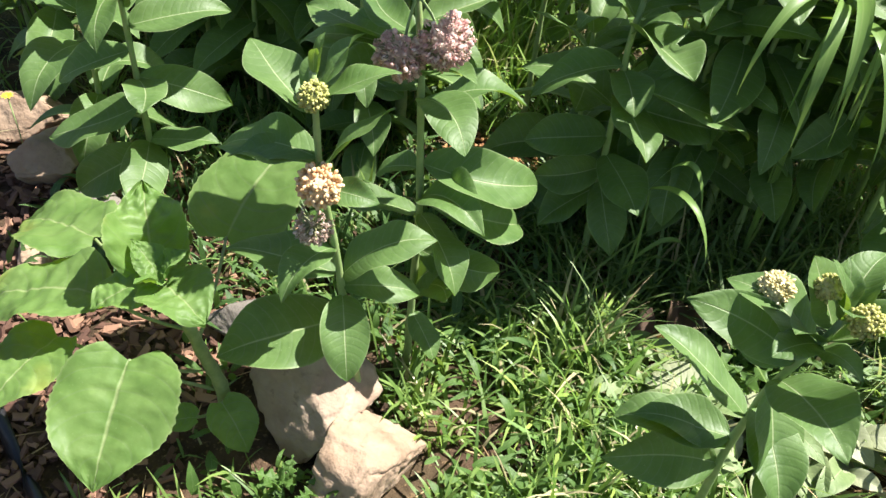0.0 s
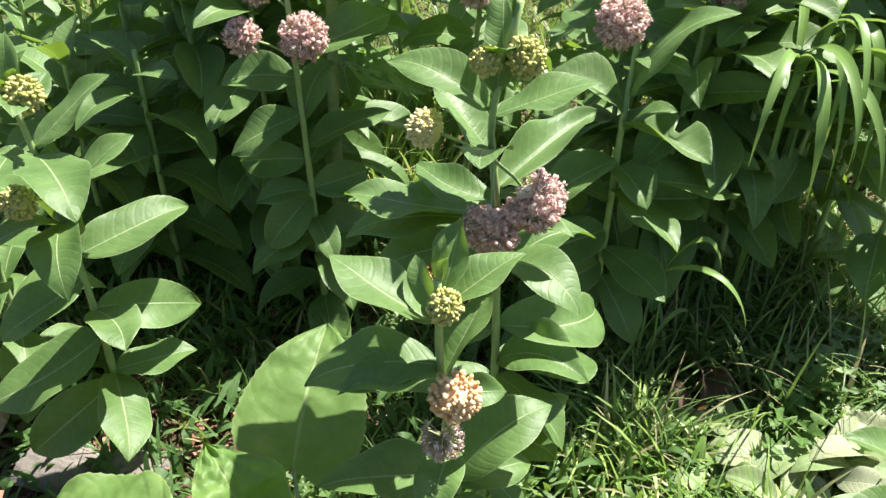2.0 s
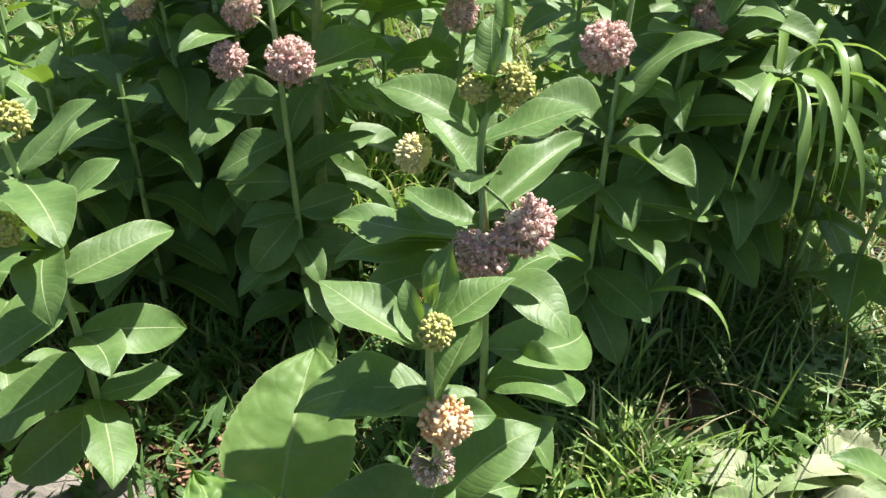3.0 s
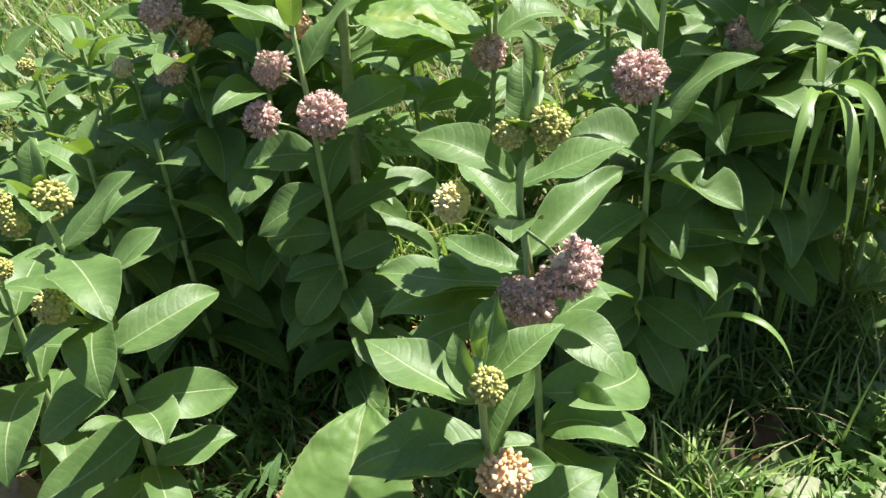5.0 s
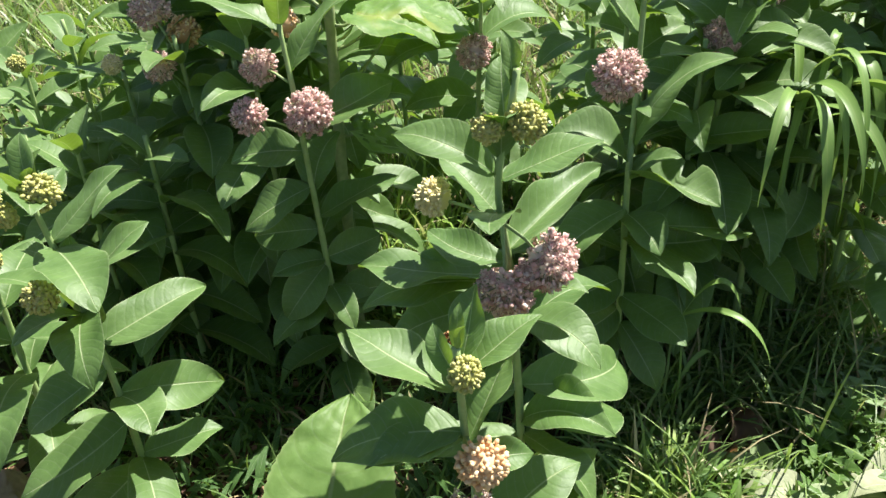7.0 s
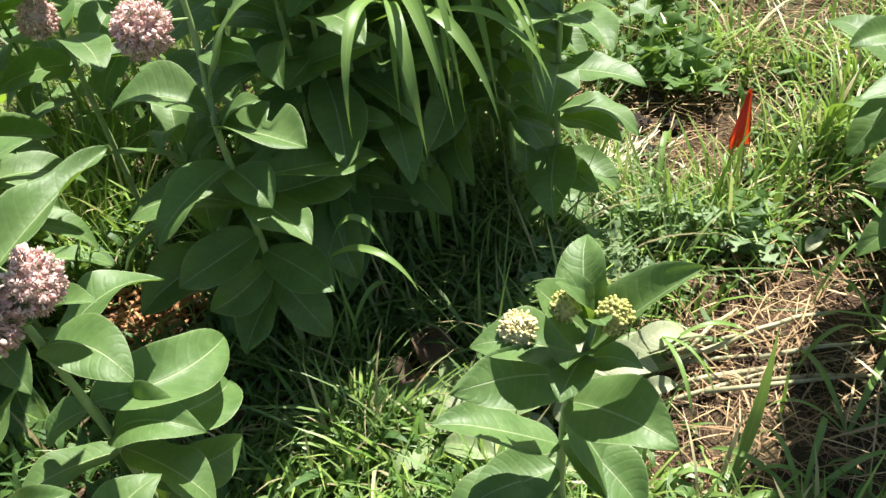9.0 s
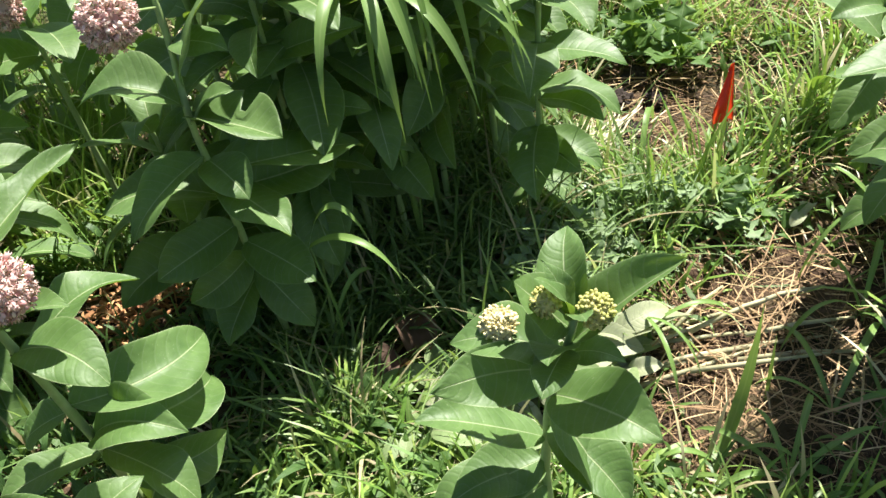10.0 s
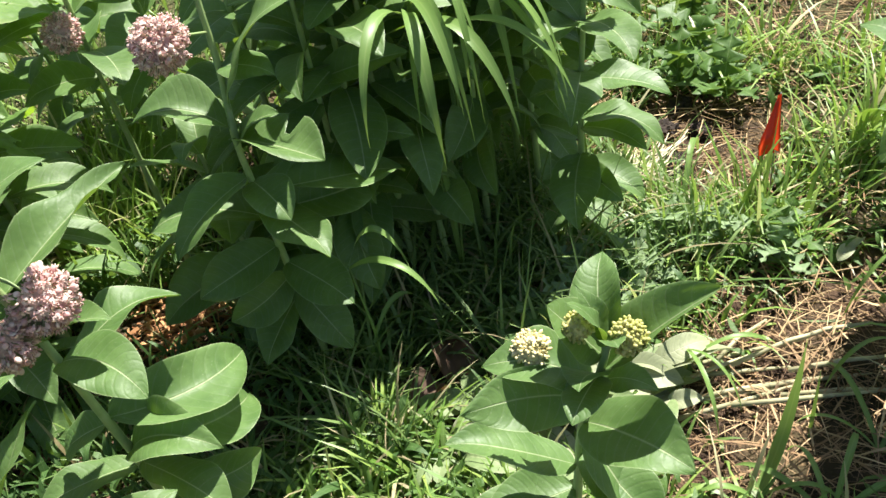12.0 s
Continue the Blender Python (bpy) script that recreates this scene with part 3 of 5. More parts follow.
P.leaf(0.713, -116, 22, 0.088, 0.71, 0.06, 0.28, 5, bend=-0.04)
P.leaf(0.812, 75, 47, 0.085, 0.47, 0.10, 0.46, -22, bend=-0.02)
P.leaf(0.784, 56, 52, 0.060, 0.54, 0.07, 0.36, -13, bend=-0.04)
P.leaf(0.555, -54, -5, 0.118, 0.57, 0.13, 0.22, 6, bend=0.09)
P.leaf(0.384, -39, 8, 0.127, 0.57, 0.23, 0.74, 13, bend=0.03)
P.leaf(0.204, -24, 55, 0.131, 0.61, 0.04, 0.22, 35, bend=0.01)
P.leaf(0.200, -61, 37, 0.147, 0.55, 0.00, 0.20, 16, bend=0.12)
P.leaf(0.446, 20, -17, 0.194, 0.44, 0.14, 0.55, 33, bend=-0.13)
P.leaf(0.281, 13, -23, 0.150, 0.44, 0.14, 0.54, 57, bend=-0.05)
P.leaf(0.385, 26, -27, 0.192, 0.44, 0.17, 0.63, 33, bend=-0.14)
P.leaf(0.357, -53, -28, 0.135, 0.52, 0.09, 0.41, -20, bend=-0.02)
P.leaf(0.588, -31, 19, 0.09, 0.52, 0.09, 0.43, -11)
P.leaf(0.528, 13, 8, 0.143, 0.47, 0.19, 0.4, -7)
P.leaf(0.135, -48, -34, 0.088, 0.56, 0.05, 0.24, -7)
P.leaf(0.351, 176, 0, 0.131, 0.45, 0.07, 0.36, 7)
P.leaf(0.438, 159, -27, 0.08, 0.68, 0.08, 0.34, -6)
P.umbel(0.70, (-0.052, 0.94, 0.640), 0.042, "pink", 80)
P.umbel(0.70, (0.0, 0.948, 0.660), 0.044, "pink", 80)
P.umbel(0.80, (-0.017, 0.97, 0.826), 0.026, "bud", 60)
P.umbel(0.80, (-0.058, 0.97, 0.826), 0.020, "bud", 50)
P.umbel(0.70, (-0.106, 1.03, 0.721), 0.027, "cream", 60)
P.leaf(0.86, 110, 75, 0.06, 0.35)
P.leaf(0.782, -100, 60, 0.085, 0.5, 0.12, 0.6)
P.leaf(0.660, 32, 8, 0.190, 0.28, 0.04, 1.1, 12, hook=0.0)
P.leaf(0.612, 164, -6, 0.18, 0.46, 0.1, 0.4, -6)
P.leaf(0.580, 170, -14, 0.16, 0.5, 0.1, 0.35, -4)
P.leaf(0.782, -100, 60, 0.085, 0.5, 0.12, 0.6)
P = Plant("milkweed_plant", [(-0.57, 1.265, 0), (-0.558, 1.245, 0.3), (-0.56, 1.245, 0.5), (-0.576, 1.25, 0.7)], "green milkweed with yellow-green bud clusters beside the stones", "plant", "milkweeds in the bed")
P.leaf(0.631, 18, 36, 0.132, 0.55, 0.02, 0.20, 2, bend=-0.03)
P.leaf(0.543, 18, 35, 0.134, 0.54, 0.03, 0.22, -7, bend=-0.02)
P.leaf(0.487, 47, 88, 0.146, 0.54, 0.00, 0.20, 8, bend=-0.04)
P.leaf(0.454, 27, 4, 0.172, 0.44, 0.08, 0.39, 21, bend=-0.04)
P.leaf(0.356, 21, -25, 0.173, 0.44, 0.05, 0.31, 55, bend=0.02)
P.leaf(0.353, -64, 2, 0.106, 0.70, 0.05, 0.25, -8, bend=0.09)
P.leaf(0.221, 7, 2, 0.127, 0.54, 0.04, 0.27, 2, bend=-0.04)
P.leaf(0.218, -81, -12, 0.158, 0.55, 0.01, 0.20, -34, bend=0.02)
P.leaf(0.408, -163, -22, 0.139, 0.50, 0.08, 0.40, -19, bend=0.05)
P.leaf(0.298, -171, -21, 0.196, 0.56, 0.01, 0.20, -14, bend=0.08)
P.leaf(0.194, -164, -31, 0.174, 0.49, 0.13, 0.54, -55, bend=-0.01)
P.leaf(0.700, 88, 56, 0.081, 0.51, 0.07, 0.35, -28, bend=-0.05)
P.leaf(0.679, 53, 27, 0.068, 0.53, 0.10, 0.44, 31, bend=-0.03)
P.leaf(0.700, -78, 11, 0.069, 0.72, 0.10, 0.43, -25, bend=-0.04)
P.leaf(0.62, -67, -4, 0.148, 0.56, 0.1, 0.25, -7)
P.leaf(0.51, -136, 16, 0.111, 0.56, 0.1, 0.35, 5)
P.leaf(0.6, 159, 20, 0.059, 0.56, 0.05, 0.38, 3)
P.leaf(0.515, -88, -19, 0.124, 0.56, 0.19, 0.28, 10)
P.umbel(0.57, (-0.586, 1.172, 0.599), 0.026, "bud", 70)
P.umbel(0.69, (-0.556, 1.225, 0.715), 0.028, "bud", 60)
P.umbel(0.69, (-0.60, 1.21, 0.70), 0.020, "bud", 50)
P.leaf(0.70, 40, 60, 0.06, 0.5)
P.leaf(0.70, 240, 55, 0.08, 0.5)
P.leaf(0.70, 320, 70, 0.05, 0.5)
P = Plant("milkweed_plant", [(-0.2, 1.51, 0), (-0.206, 1.5, 0.3), (-0.213, 1.5, 0.64), (-0.217, 1.53, 0.78)], "milkweed with pink flower heads in the middle of the bed", "plant", "milkweeds in the bed")
P.leaf(0.564, 169, -3, 0.123, 0.56, 0.10, 0.45, -27, bend=0.00)
P.leaf(0.608, 21, 9, 0.183, 0.44, 0.10, 0.45, 18, bend=-0.13)
P.leaf(0.484, 46, 40, 0.116, 0.60, 0.11, 0.48, -3, bend=0.04)
P.leaf(0.495, 175, -27, 0.143, 0.58, 0.03, 0.22, -23, bend=-0.01)
P.leaf(0.433, 5, 19, 0.156, 0.54, 0.03, 0.22, -3, bend=-0.04)
P.leaf(0.408, 157, -9, 0.127, 0.52, 0.09, 0.40, -53, bend=-0.00)
P.leaf(0.343, -169, 1, 0.100, 0.55, 0.10, 0.46, -22, bend=-0.00)
P.leaf(0.332, -162, -42, 0.129, 0.59, 0.10, 0.45, -38, bend=0.01)
P.leaf(0.345, 19, 0, 0.114, 0.56, 0.09, 0.41, 48, bend=-0.02)
P.leaf(0.260, -1, -27, 0.093, 0.59, 0.08, 0.38, 47, bend=-0.03)
P.leaf(0.394, 55, 10, 0.115, 0.52, 0.13, 0.23, 7)
P.leaf(0.285, -76, -24, 0.1, 0.52, 0.15, 0.44, 9)
for k, z in enumerate((0.24, 0.19, 0.14, 0.09)):
    P.leaf(z, 20 + 84 * k, -14 - 5 * k, 0.15, 0.52, 0.1, 0.4, 10)
    P.leaf(z + 0.01, 205 + 84 * k, -12 - 6 * k, 0.14, 0.52, 0.1, 0.4, -10)
P.umbel(0.62, (-0.199, 1.455, 0.652), 0.046, "pink", 80)
P.umbel(0.60, (-0.289, 1.477, 0.652), 0.036, "pink", 60)
P.umbel(0.68, (-0.258, 1.552, 0.700), 0.038, "pink", 60)
P.umbel(0.77, (-0.205, 1.60, 0.75), 0.030, "faded", 60)
P.leaf(0.76, 160, 25, 0.14, 0.42)
P.leaf(0.70, 20, 40, 0.16, 0.36)
P.leaf(0.77, 280, 60, 0.1, 0.4)
P = Plant("milkweed_plant", [(0.28, 1.305, 0), (0.272, 1.285, 0.35), (0.27, 1.285, 0.52), (0.295, 1.325, 0.65), (0.315, 1.36, 0.88)], "large milkweed with a dusky pink flower head and drooping leaves", "plant", "milkweeds in the bed")
P.leaf(0.549, 155, 16, 0.142, 0.61, 0.16, 0.67, -4, bend=-0.06)
P.leaf(0.469, -166, -19, 0.160, 0.56, 0.09, 0.43, -3, bend=0.01)
P.leaf(0.415, -74, -5, 0.164, 0.52, 0.02, 0.21, -14, bend=0.02)
P.leaf(0.288, -68, -6, 0.147, 0.55, 0.00, 0.20, 2, bend=0.02)
P.leaf(0.225, -70, -41, 0.140, 0.52, 0.10, 0.44, 11, bend=-0.02)
P.leaf(0.327, -176, -8, 0.146, 0.55, 0.09, 0.42, -36, bend=0.03)
P.leaf(0.257, -176, -15, 0.123, 0.58, 0.11, 0.47, -55, bend=0.05)
P.leaf(0.398, 5, -12, 0.203, 0.44, 0.11, 0.48, 34, bend=-0.08)
P.leaf(0.436, 1, -17, 0.251, 0.44, 0.09, 0.44, -0, bend=-0.14)
P.leaf(0.631, -53, 0, 0.092, 0.62, 0.1, 0.22, 12)
P.leaf(0.578, -20, 48, 0.197, 0.5, 0.14, 0.15, 1)
P.leaf(0.535, -57, -3, 0.155, 0.66, 0.03, 0.75, -4, hook=0.0, bite=(0.52, 0.62, 1))
P.leaf(0.46, -76, -19, 0.092, 0.79, 0.09, 0.39, 2)
P.leaf(0.526, -36, 34, 0.09, 0.62, 0.12, 0.26, 8)
P.leaf(0.388, 152, 0, 0.2, 0.56, 0.14, 0.35, 4)
P.leaf(0.21, -151, -27, 0.131, 0.62, 0.04, 0.33, -2)
P.umbel(0.68, (0.226, 1.248, 0.724), 0.046, "pink", 90)
P.leaf(0.78, 70, 60, 0.16, 0.4)
P.leaf(0.80, 200, 65, 0.14, 0.4)
P.leaf(0.74, 130, 35, 0.17, 0.42)
P = Plant("milkweed_plant", [(0.4, 0.66, 0), (0.395, 0.64, 0.34), (0.4, 0.63, 0.46), (0.43, 0.615, 0.6)], "short milkweed with pale buds and broad rounded leaves in the grass", "plant", "milkweeds in the bed")
P.leaf(0.587, 55, 28, 0.096, 0.55, 0.12, 0.51, -19, bend=0.00)
P.leaf(0.565, -22, 36, 0.132, 0.38, 0.03, 1.1, 0, hook=0.0)
P.leaf(0.528, 172, 22, 0.131, 0.46, 0.01, 0.20, -45, bend=-0.06)
P.leaf(0.413, 152, 29, 0.142, 0.44, 0.05, 0.33, 10, bend=0.03)
P.leaf(0.491, -72, 14, 0.120, 0.62, 0.10, 0.45, 10)
P.leaf(0.563, -145, 38, 0.061, 0.72, 0.07, 0.33, 14, bend=-0.04)
P.leaf(0.441, -79, -21, 0.112, 0.56, 0.10, 0.46, 1, bend=0.01)
P.leaf(0.350, 172, 9, 0.114, 0.59, 0.11, 0.47, -5, bend=-0.02)
P.leaf(0.366, 167, -9, 0.136, 0.54, 0.08, 0.37, 0, bend=0.03)
P.leaf(0.310, -168, 6, 0.145, 0.48, 0.05, 0.32, -56, bend=-0.08)
P.leaf(0.473, -81, -50, 0.134, 0.55, 0.07, 0.35, -22, bend=-0.02)
P.leaf(0.527, 144, -23, 0.063, 0.62, 0.07, 0.35, -33, bend=0.02)
P.leaf(0.548, 145, 17, 0.105, 0.6, 0.15, 0.34, -3)
P.leaf(0.586, 137, 53, 0.075, 0.8, 0, 0.2, -9, hook=0)
P.leaf(0.548, -60, 20, 0.06, 0.6, 0.18, 0.29, 2)
P.umbel(0.595, (0.442, 0.600, 0.615), 0.020, "bud", 80)
P.umbel(0.595, (0.408, 0.625, 0.628), 0.017, "bud", 40)
P.umbel(0.54, (0.378, 0.662, 0.585), 0.022, "cream", 75)
P.leaf(0.60, 100, 60, 0.06, 0.4)
P.leaf(0.60, 250, 50, 0.05, 0.5)
P.leaf(0.60, 160, 68, 0.07, 0.38)
P.leaf(0.56, 215, 15, 0.07, 0.6)
P = Plant("milkweed_plant", [(0.84, 1.29, 0), (0.846, 1.27, 0.3), (0.852, 1.235, 0.62)], "milkweed with a pink flower head at the sunny stand edge", "plant", "milkweeds in the bed")
P.leaf(0.391, -50, -6, 0.151, 0.55, 0.06, 0.32, -4, bend=-0.01)
P.leaf(0.284, -65, -4, 0.126, 0.54, 0.14, 0.58, 14, bend=0.01)
P.leaf(0.184, -89, 1, 0.117, 0.50, 0.12, 0.50, 36, bend=0.02)
P.leaf(0.307, -57, -9, 0.152, 0.54, 0.17, 0.23, -6)
P.leaf(0.202, -64, -17, 0.132, 0.56, 0.08, 0.29, 6)
P.leaf(0.105, -77, -28, 0.117, 0.62, 0.12, 0.2, -9)
P.leaf(0.37, 174, 14, 0.098, 0.52, 0.05, 0.45, 4)
P.leaf(0.255, 109, -7, 0.126, 0.52, 0.12, 0.28, 3)
P.leaf(0.158, 132, -22, 0.106, 0.52, 0.07, 0.23, 0)
P.leaf(0.225, -130, -20, 0.156, 0.62, 0.15, 0.3, 10)
P.leaf(0.405, -131, 0, 0.152, 0.52, 0.08, 0.29, -12)
P.leaf(0.496, -178, 0, 0.115, 0.52, 0.14, 0.39, -3)
P.leaf(0.12, -171, -23, 0.101, 0.52, 0.1, 0.32, -12)
P.leaf(0.503, -97, 4, 0.156, 0.52, 0.11, 0.38, -8)
P.umbel(0.58, (0.875, 1.20, 0.60), 0.033, "pink")
P.leaf(0.57, 20, 45, 0.094, 0.5)
P.leaf(0.57, 200, 45, 0.094, 0.5)
P.leaf(0.50, 100, 30, 0.117, 0.5)
P.leaf(0.42, 60, 15, 0.125, 0.5)


# ---- plants standing behind ----
POOL = [leaf_mesh("leaf", 0.16, random.Random(k).uniform(0.42, 0.54), random.Random(k + 50).uniform(0.03, 0.2), random.Random(k + 90).uniform(0.2, 0.6), k, droop=random.Random(k + 30).uniform(0, 0.15), ripple=random.Random(k + 70).uniform(0.03, 0.08), hook=random.Random(k + 20).uniform(0.0, 0.4), bend=random.Random(k + 10).uniform(-0.05, 0.05)) for k in range(22)]


def wild_milkweed(x, y, tall, seed, lean=(0.0, 0.0), size=1.0, first=0.16, gap=0.062, turn=None):
    """A milkweed with pairs of leaves crosswise up its stem."""
    rnd = random.Random(seed)
    p = Plant("milkweed_plant", [(x, y, 0), (x + lean[0] * 0.4, y + lean[1] * 0.4, tall * 0.5), (x + lean[0], y + lean[1], tall)],
              "tall green milkweed with broad paired leaves in a dense stand", "plant", "milkweeds in the bed")
    z, az = first, rnd.uniform(0, 180) if turn is None else turn
    while z < tall - 0.005:
        up = (z - first) / (tall - first)
        for side in (0, 180):
            s = size * (1.05 - 0.45 * max(0, up - 0.6) / 0.4) * rnd.uniform(0.85, 1.12)
            ob = p.leaf(z + rnd.uniform(-0.006, 0.006), az + side + rnd.uniform(-16, 16), -18 + 50 * up ** 1.3 + rnd.uniform(-18, 16), 0.16, me=rnd.choice(POOL), twist=rnd.uniform(-28, 28))
            ob.scale = (s, s, s)
        az += 90 + rnd.uniform(-12, 12)
        z += gap * rnd.uniform(0.85, 1.15)
    return p


P = wild_milkweed(-0.36, 1.76, 0.70, 11, (-0.03, 0.0))
P.umbel(0.65, (-0.42, 1.80, 0.735), 0.046, "pink")
P.umbel(0.65, (-0.372, 1.80, 0.69), 0.036, "faded")
P.umbel(0.60, (-0.425, 1.75, 0.65), 0.036, "pink")
P = wild_milkweed(-0.50, 1.84, 0.62, 12)
P.umbel(0.62, (-0.51, 1.80, 0.65), 0.022, "cream")
P = wild_milkweed(-0.72, 1.95, 0.62, 13, (0.03, 0.0))
P.umbel(0.62, (-0.685, 1.88, 0.65), 0.02, "bud")
P = wild_milkweed(-0.72, 1.38, 0.60, 14, (0.02, 0.0))
P.umbel(0.60, (-0.675, 1.40, 0.63), 0.028, "bud")
P.umbel(0.50, (-0.66, 1.28, 0.60), 0.018, "bud")
P = wild_milkweed(0.13, 1.70, 0.76, 15, (0.02, -0.05), first=0.52)
P.umbel(0.62, (0.12, 1.61, 0.64), 0.040, "pink")
P = wild_milkweed(0.47, 1.42, 0.80, 16, (0.02, -0.05), 1.1, gap=0.055)
P.umbel(0.70, (0.47, 1.385, 0.69), 0.040, "pink")
P = wild_milkweed(0.66, 1.62, 0.90, 17, (0.03, -0.04))
P.umbel(0.64, (0.69, 1.55, 0.655), 0.040, "pink")
# Some rear plants are added or raised past view to shade lower leaves.
STAND = ((0.58, 1.37, 0.52), (0.69, 1.4, 0.50), (0.82, 1.40, 0.68), (0.54, 1.49, 0.87), (0.76, 1.53, 0.60), (0.9, 1.50, 0.72), (0.37, 1.50, 0.8), (0.42, 1.38, 0.7), (0.46, 1.62, 0.84), (0.66, 1.49, 0.60), (0.24, 1.47, 0.45),
         (-0.17, 1.90, 0.9), (-0.28, 1.85, 0.9), (0.46, 1.86, 0.80), (0.62, 1.66, 0.85), (0.82, 1.71, 0.8), (0.97, 1.67, 0.75), (0.55, 2.05, 0.7), (0.12, 2.28, 0.72), (0.28, 2.12, 0.66),
         (-0.24, 2.15, 0.7), (-0.95, 1.68, 0.55), (-0.85, 1.92, 0.6), (-0.6, 2.05, 0.66), (-0.45, 2.2, 0.66), (-1.15, 1.88, 0.55), (-0.82, 2.25, 0.6), (-1.05, 2.1, 0.58), (-0.62, 2.3, 0.6), (0.85, 2.1, 0.7), (0.05, 2.45, 0.65), (0.45, 2.5, 0.65), (-0.35, 2.6, 0.6), (-0.15, 1.98, 1.1), (-0.12, 1.77, 0.86), (-0.26, 1.70, 0.72), (-0.40, 1.94, 0.8), (-0.3, 1.93, 0.95), (-0.48, 1.66, 0.56), (-0.62, 1.74, 0.56))
# Plants leafy only from 0.42 m up, added to shade the stand.
for k, (x, y, tall) in enumerate(((0.62, 1.52, 0.82), (0.75, 1.58, 0.62), (0.52, 1.42, 0.86), (0.88, 1.42, 0.92), (0.95, 1.54, 0.92), (0.84, 1.52, 0.88))):
    wild_milkweed(x, y, tall, 80 + k, (0.03, -0.02), 1.0, 0.42, 0.048)
for k, (x, y, tall) in enumerate(STAND):
    wild_milkweed(x, y, tall, 40 + k, (0.02 * math.sin(k), 0.02 * math.cos(3 * k)), 0.86 if x > 0.4 else 1.05, 0.26 if 0.4 < x < 0.85 else 0.12, 0.050)
P = wild_milkweed(1.44, 1.0, 0.36, 61, (-0.05, 0.0))
wild_milkweed(1.31, 0.80, 0.42, 62, (0.0, 0.0), 1.0, 0.1)
# Milkweeds past the right edge of view, added to shade the straw.
wild_milkweed(1.15, 0.70, 0.64, 63, (0.0, 0.0), 1.15, 0.3)
wild_milkweed(1.17, 0.58, 0.66, 64, (0.02, 0.0), 1.15, 0.25)
wild_milkweed(1.36, 0.70, 0.6, 65, (0.0, 0.0), 1.1, 0.14)

# the sunflowers
P = Plant("young_sunflower", [(-0.282, 0.80, 0), (-0.288, 0.79, 0.12), (-0.305, 0.77, 0.25), (-0.33, 0.755, 0.365)], "young sunflower with broad heart-shaped leaves beside the stones", "plant", radius=0.0125, stem_material=SUNSTEM)
P.heart_leaf(0.17, (-0.349, 0.669, 0.312), (-0.349, 0.518, 0.250), 1.0, arch=0.04)
P.heart_leaf(0.27, (-0.435, 0.770, 0.318), (-0.600, 0.762, 0.295), 0.80, ripple=0.16)
P.heart_leaf(0.29, (-0.475, 0.865, 0.325), (-0.635, 0.940, 0.285), 0.78, ripple=0.16)
P.heart_leaf(0.345, (-0.352, 0.785, 0.352), (-0.398, 0.890, 0.430), 0.75, fold=0.6, ripple=0.4)
P.heart_leaf(0.355, (-0.350, 0.765, 0.362), (-0.412, 0.712, 0.352), 1.05, fold=0.25, ripple=0.3)
P.heart_leaf(0.355, (-0.328, 0.758, 0.365), (-0.255, 0.705, 0.366), 1.1, fold=0.25, ripple=0.25)
P.heart_leaf(0.362, (-0.335, 0.765, 0.370), (-0.375, 0.790, 0.410), 0.7, fold=0.5, ripple=0.3)
P.heart_leaf(0.362, (-0.330, 0.760, 0.370), (-0.300, 0.780, 0.415), 0.7, fold=0.5, ripple=0.3)
P.heart_leaf(0.362, (-0.332, 0.752, 0.370), (-0.345, 0.720, 0.405), 0.6, fold=0.5, ripple=0.2)
P.heart_leaf(0.24, (-0.306, 0.932, 0.30), (-0.234, 1.094, 0.40), 0.85, ripple=0.08)
P.heart_leaf(0.10, (-0.279, 0.762, 0.12), (-0.229, 0.722, 0.06), 0.85)
P.heart_leaf(0.11, (-0.484, 0.731, 0.26), (-0.53, 0.611, 0.25), 0.85)
P.heart_leaf(0.09, (-0.315, 0.743, 0.10), (-0.372, 0.73, 0.088), 0.8)
P = Plant("tall_sunflower", [(-0.15, 1.66, 0), (-0.145, 1.62, 0.4), (-0.125, 1.62, 0.78), (-0.12, 1.63, 1.0)], "tall sunflower stem with chewed heart-shaped leaves", "plant", radius=0.013, stem_material=SUNSTEM)
P.stalked_leaf(0.53, -20, 0, 0.03, -15, -28, 0.13, 0.95, holes=18)
P.stalked_leaf(0.70, 35, 12, 0.06, 8, -8, 0.18, 0.95)
P.stalked_leaf(0.73, -25, 15, 0.05, -35, -12, 0.15, 0.95)
P.stalked_leaf(0.60, 40, 20, 0.17, 20, -10, 0.20, 0.9)
P.stalked_leaf(0.68, 10, 25, 0.12, -5, -20, 0.17, 0.9)
P.stalked_leaf(0.75, 120, 25, 0.12, 140, -10, 0.18, 0.9)
P.stalked_leaf(0.80, 60, 30, 0.10, 70, 0, 0.18, 0.9)
P.stalked_leaf(0.40, 75, 20, 0.16, 60, -15, 0.18, 0.9, holes=8)


# ---- stones, hose, flags ----
CLOD = plain_material("dark_clod", (0.0144, 0.0096, 0.0072), (0.048, 0.032, 0.0224), 0.95, 90.0, None, 0.9)
PALE = plain_material("bleached_stem", (0.437, 0.374, 0.229), (0.666, 0.603, 0.416), 0.7, 90.0, None, 0.2)
BROWN = stone_material("brown_limestone", (0.264, 0.188, 0.136), (0.432, 0.328, 0.248))


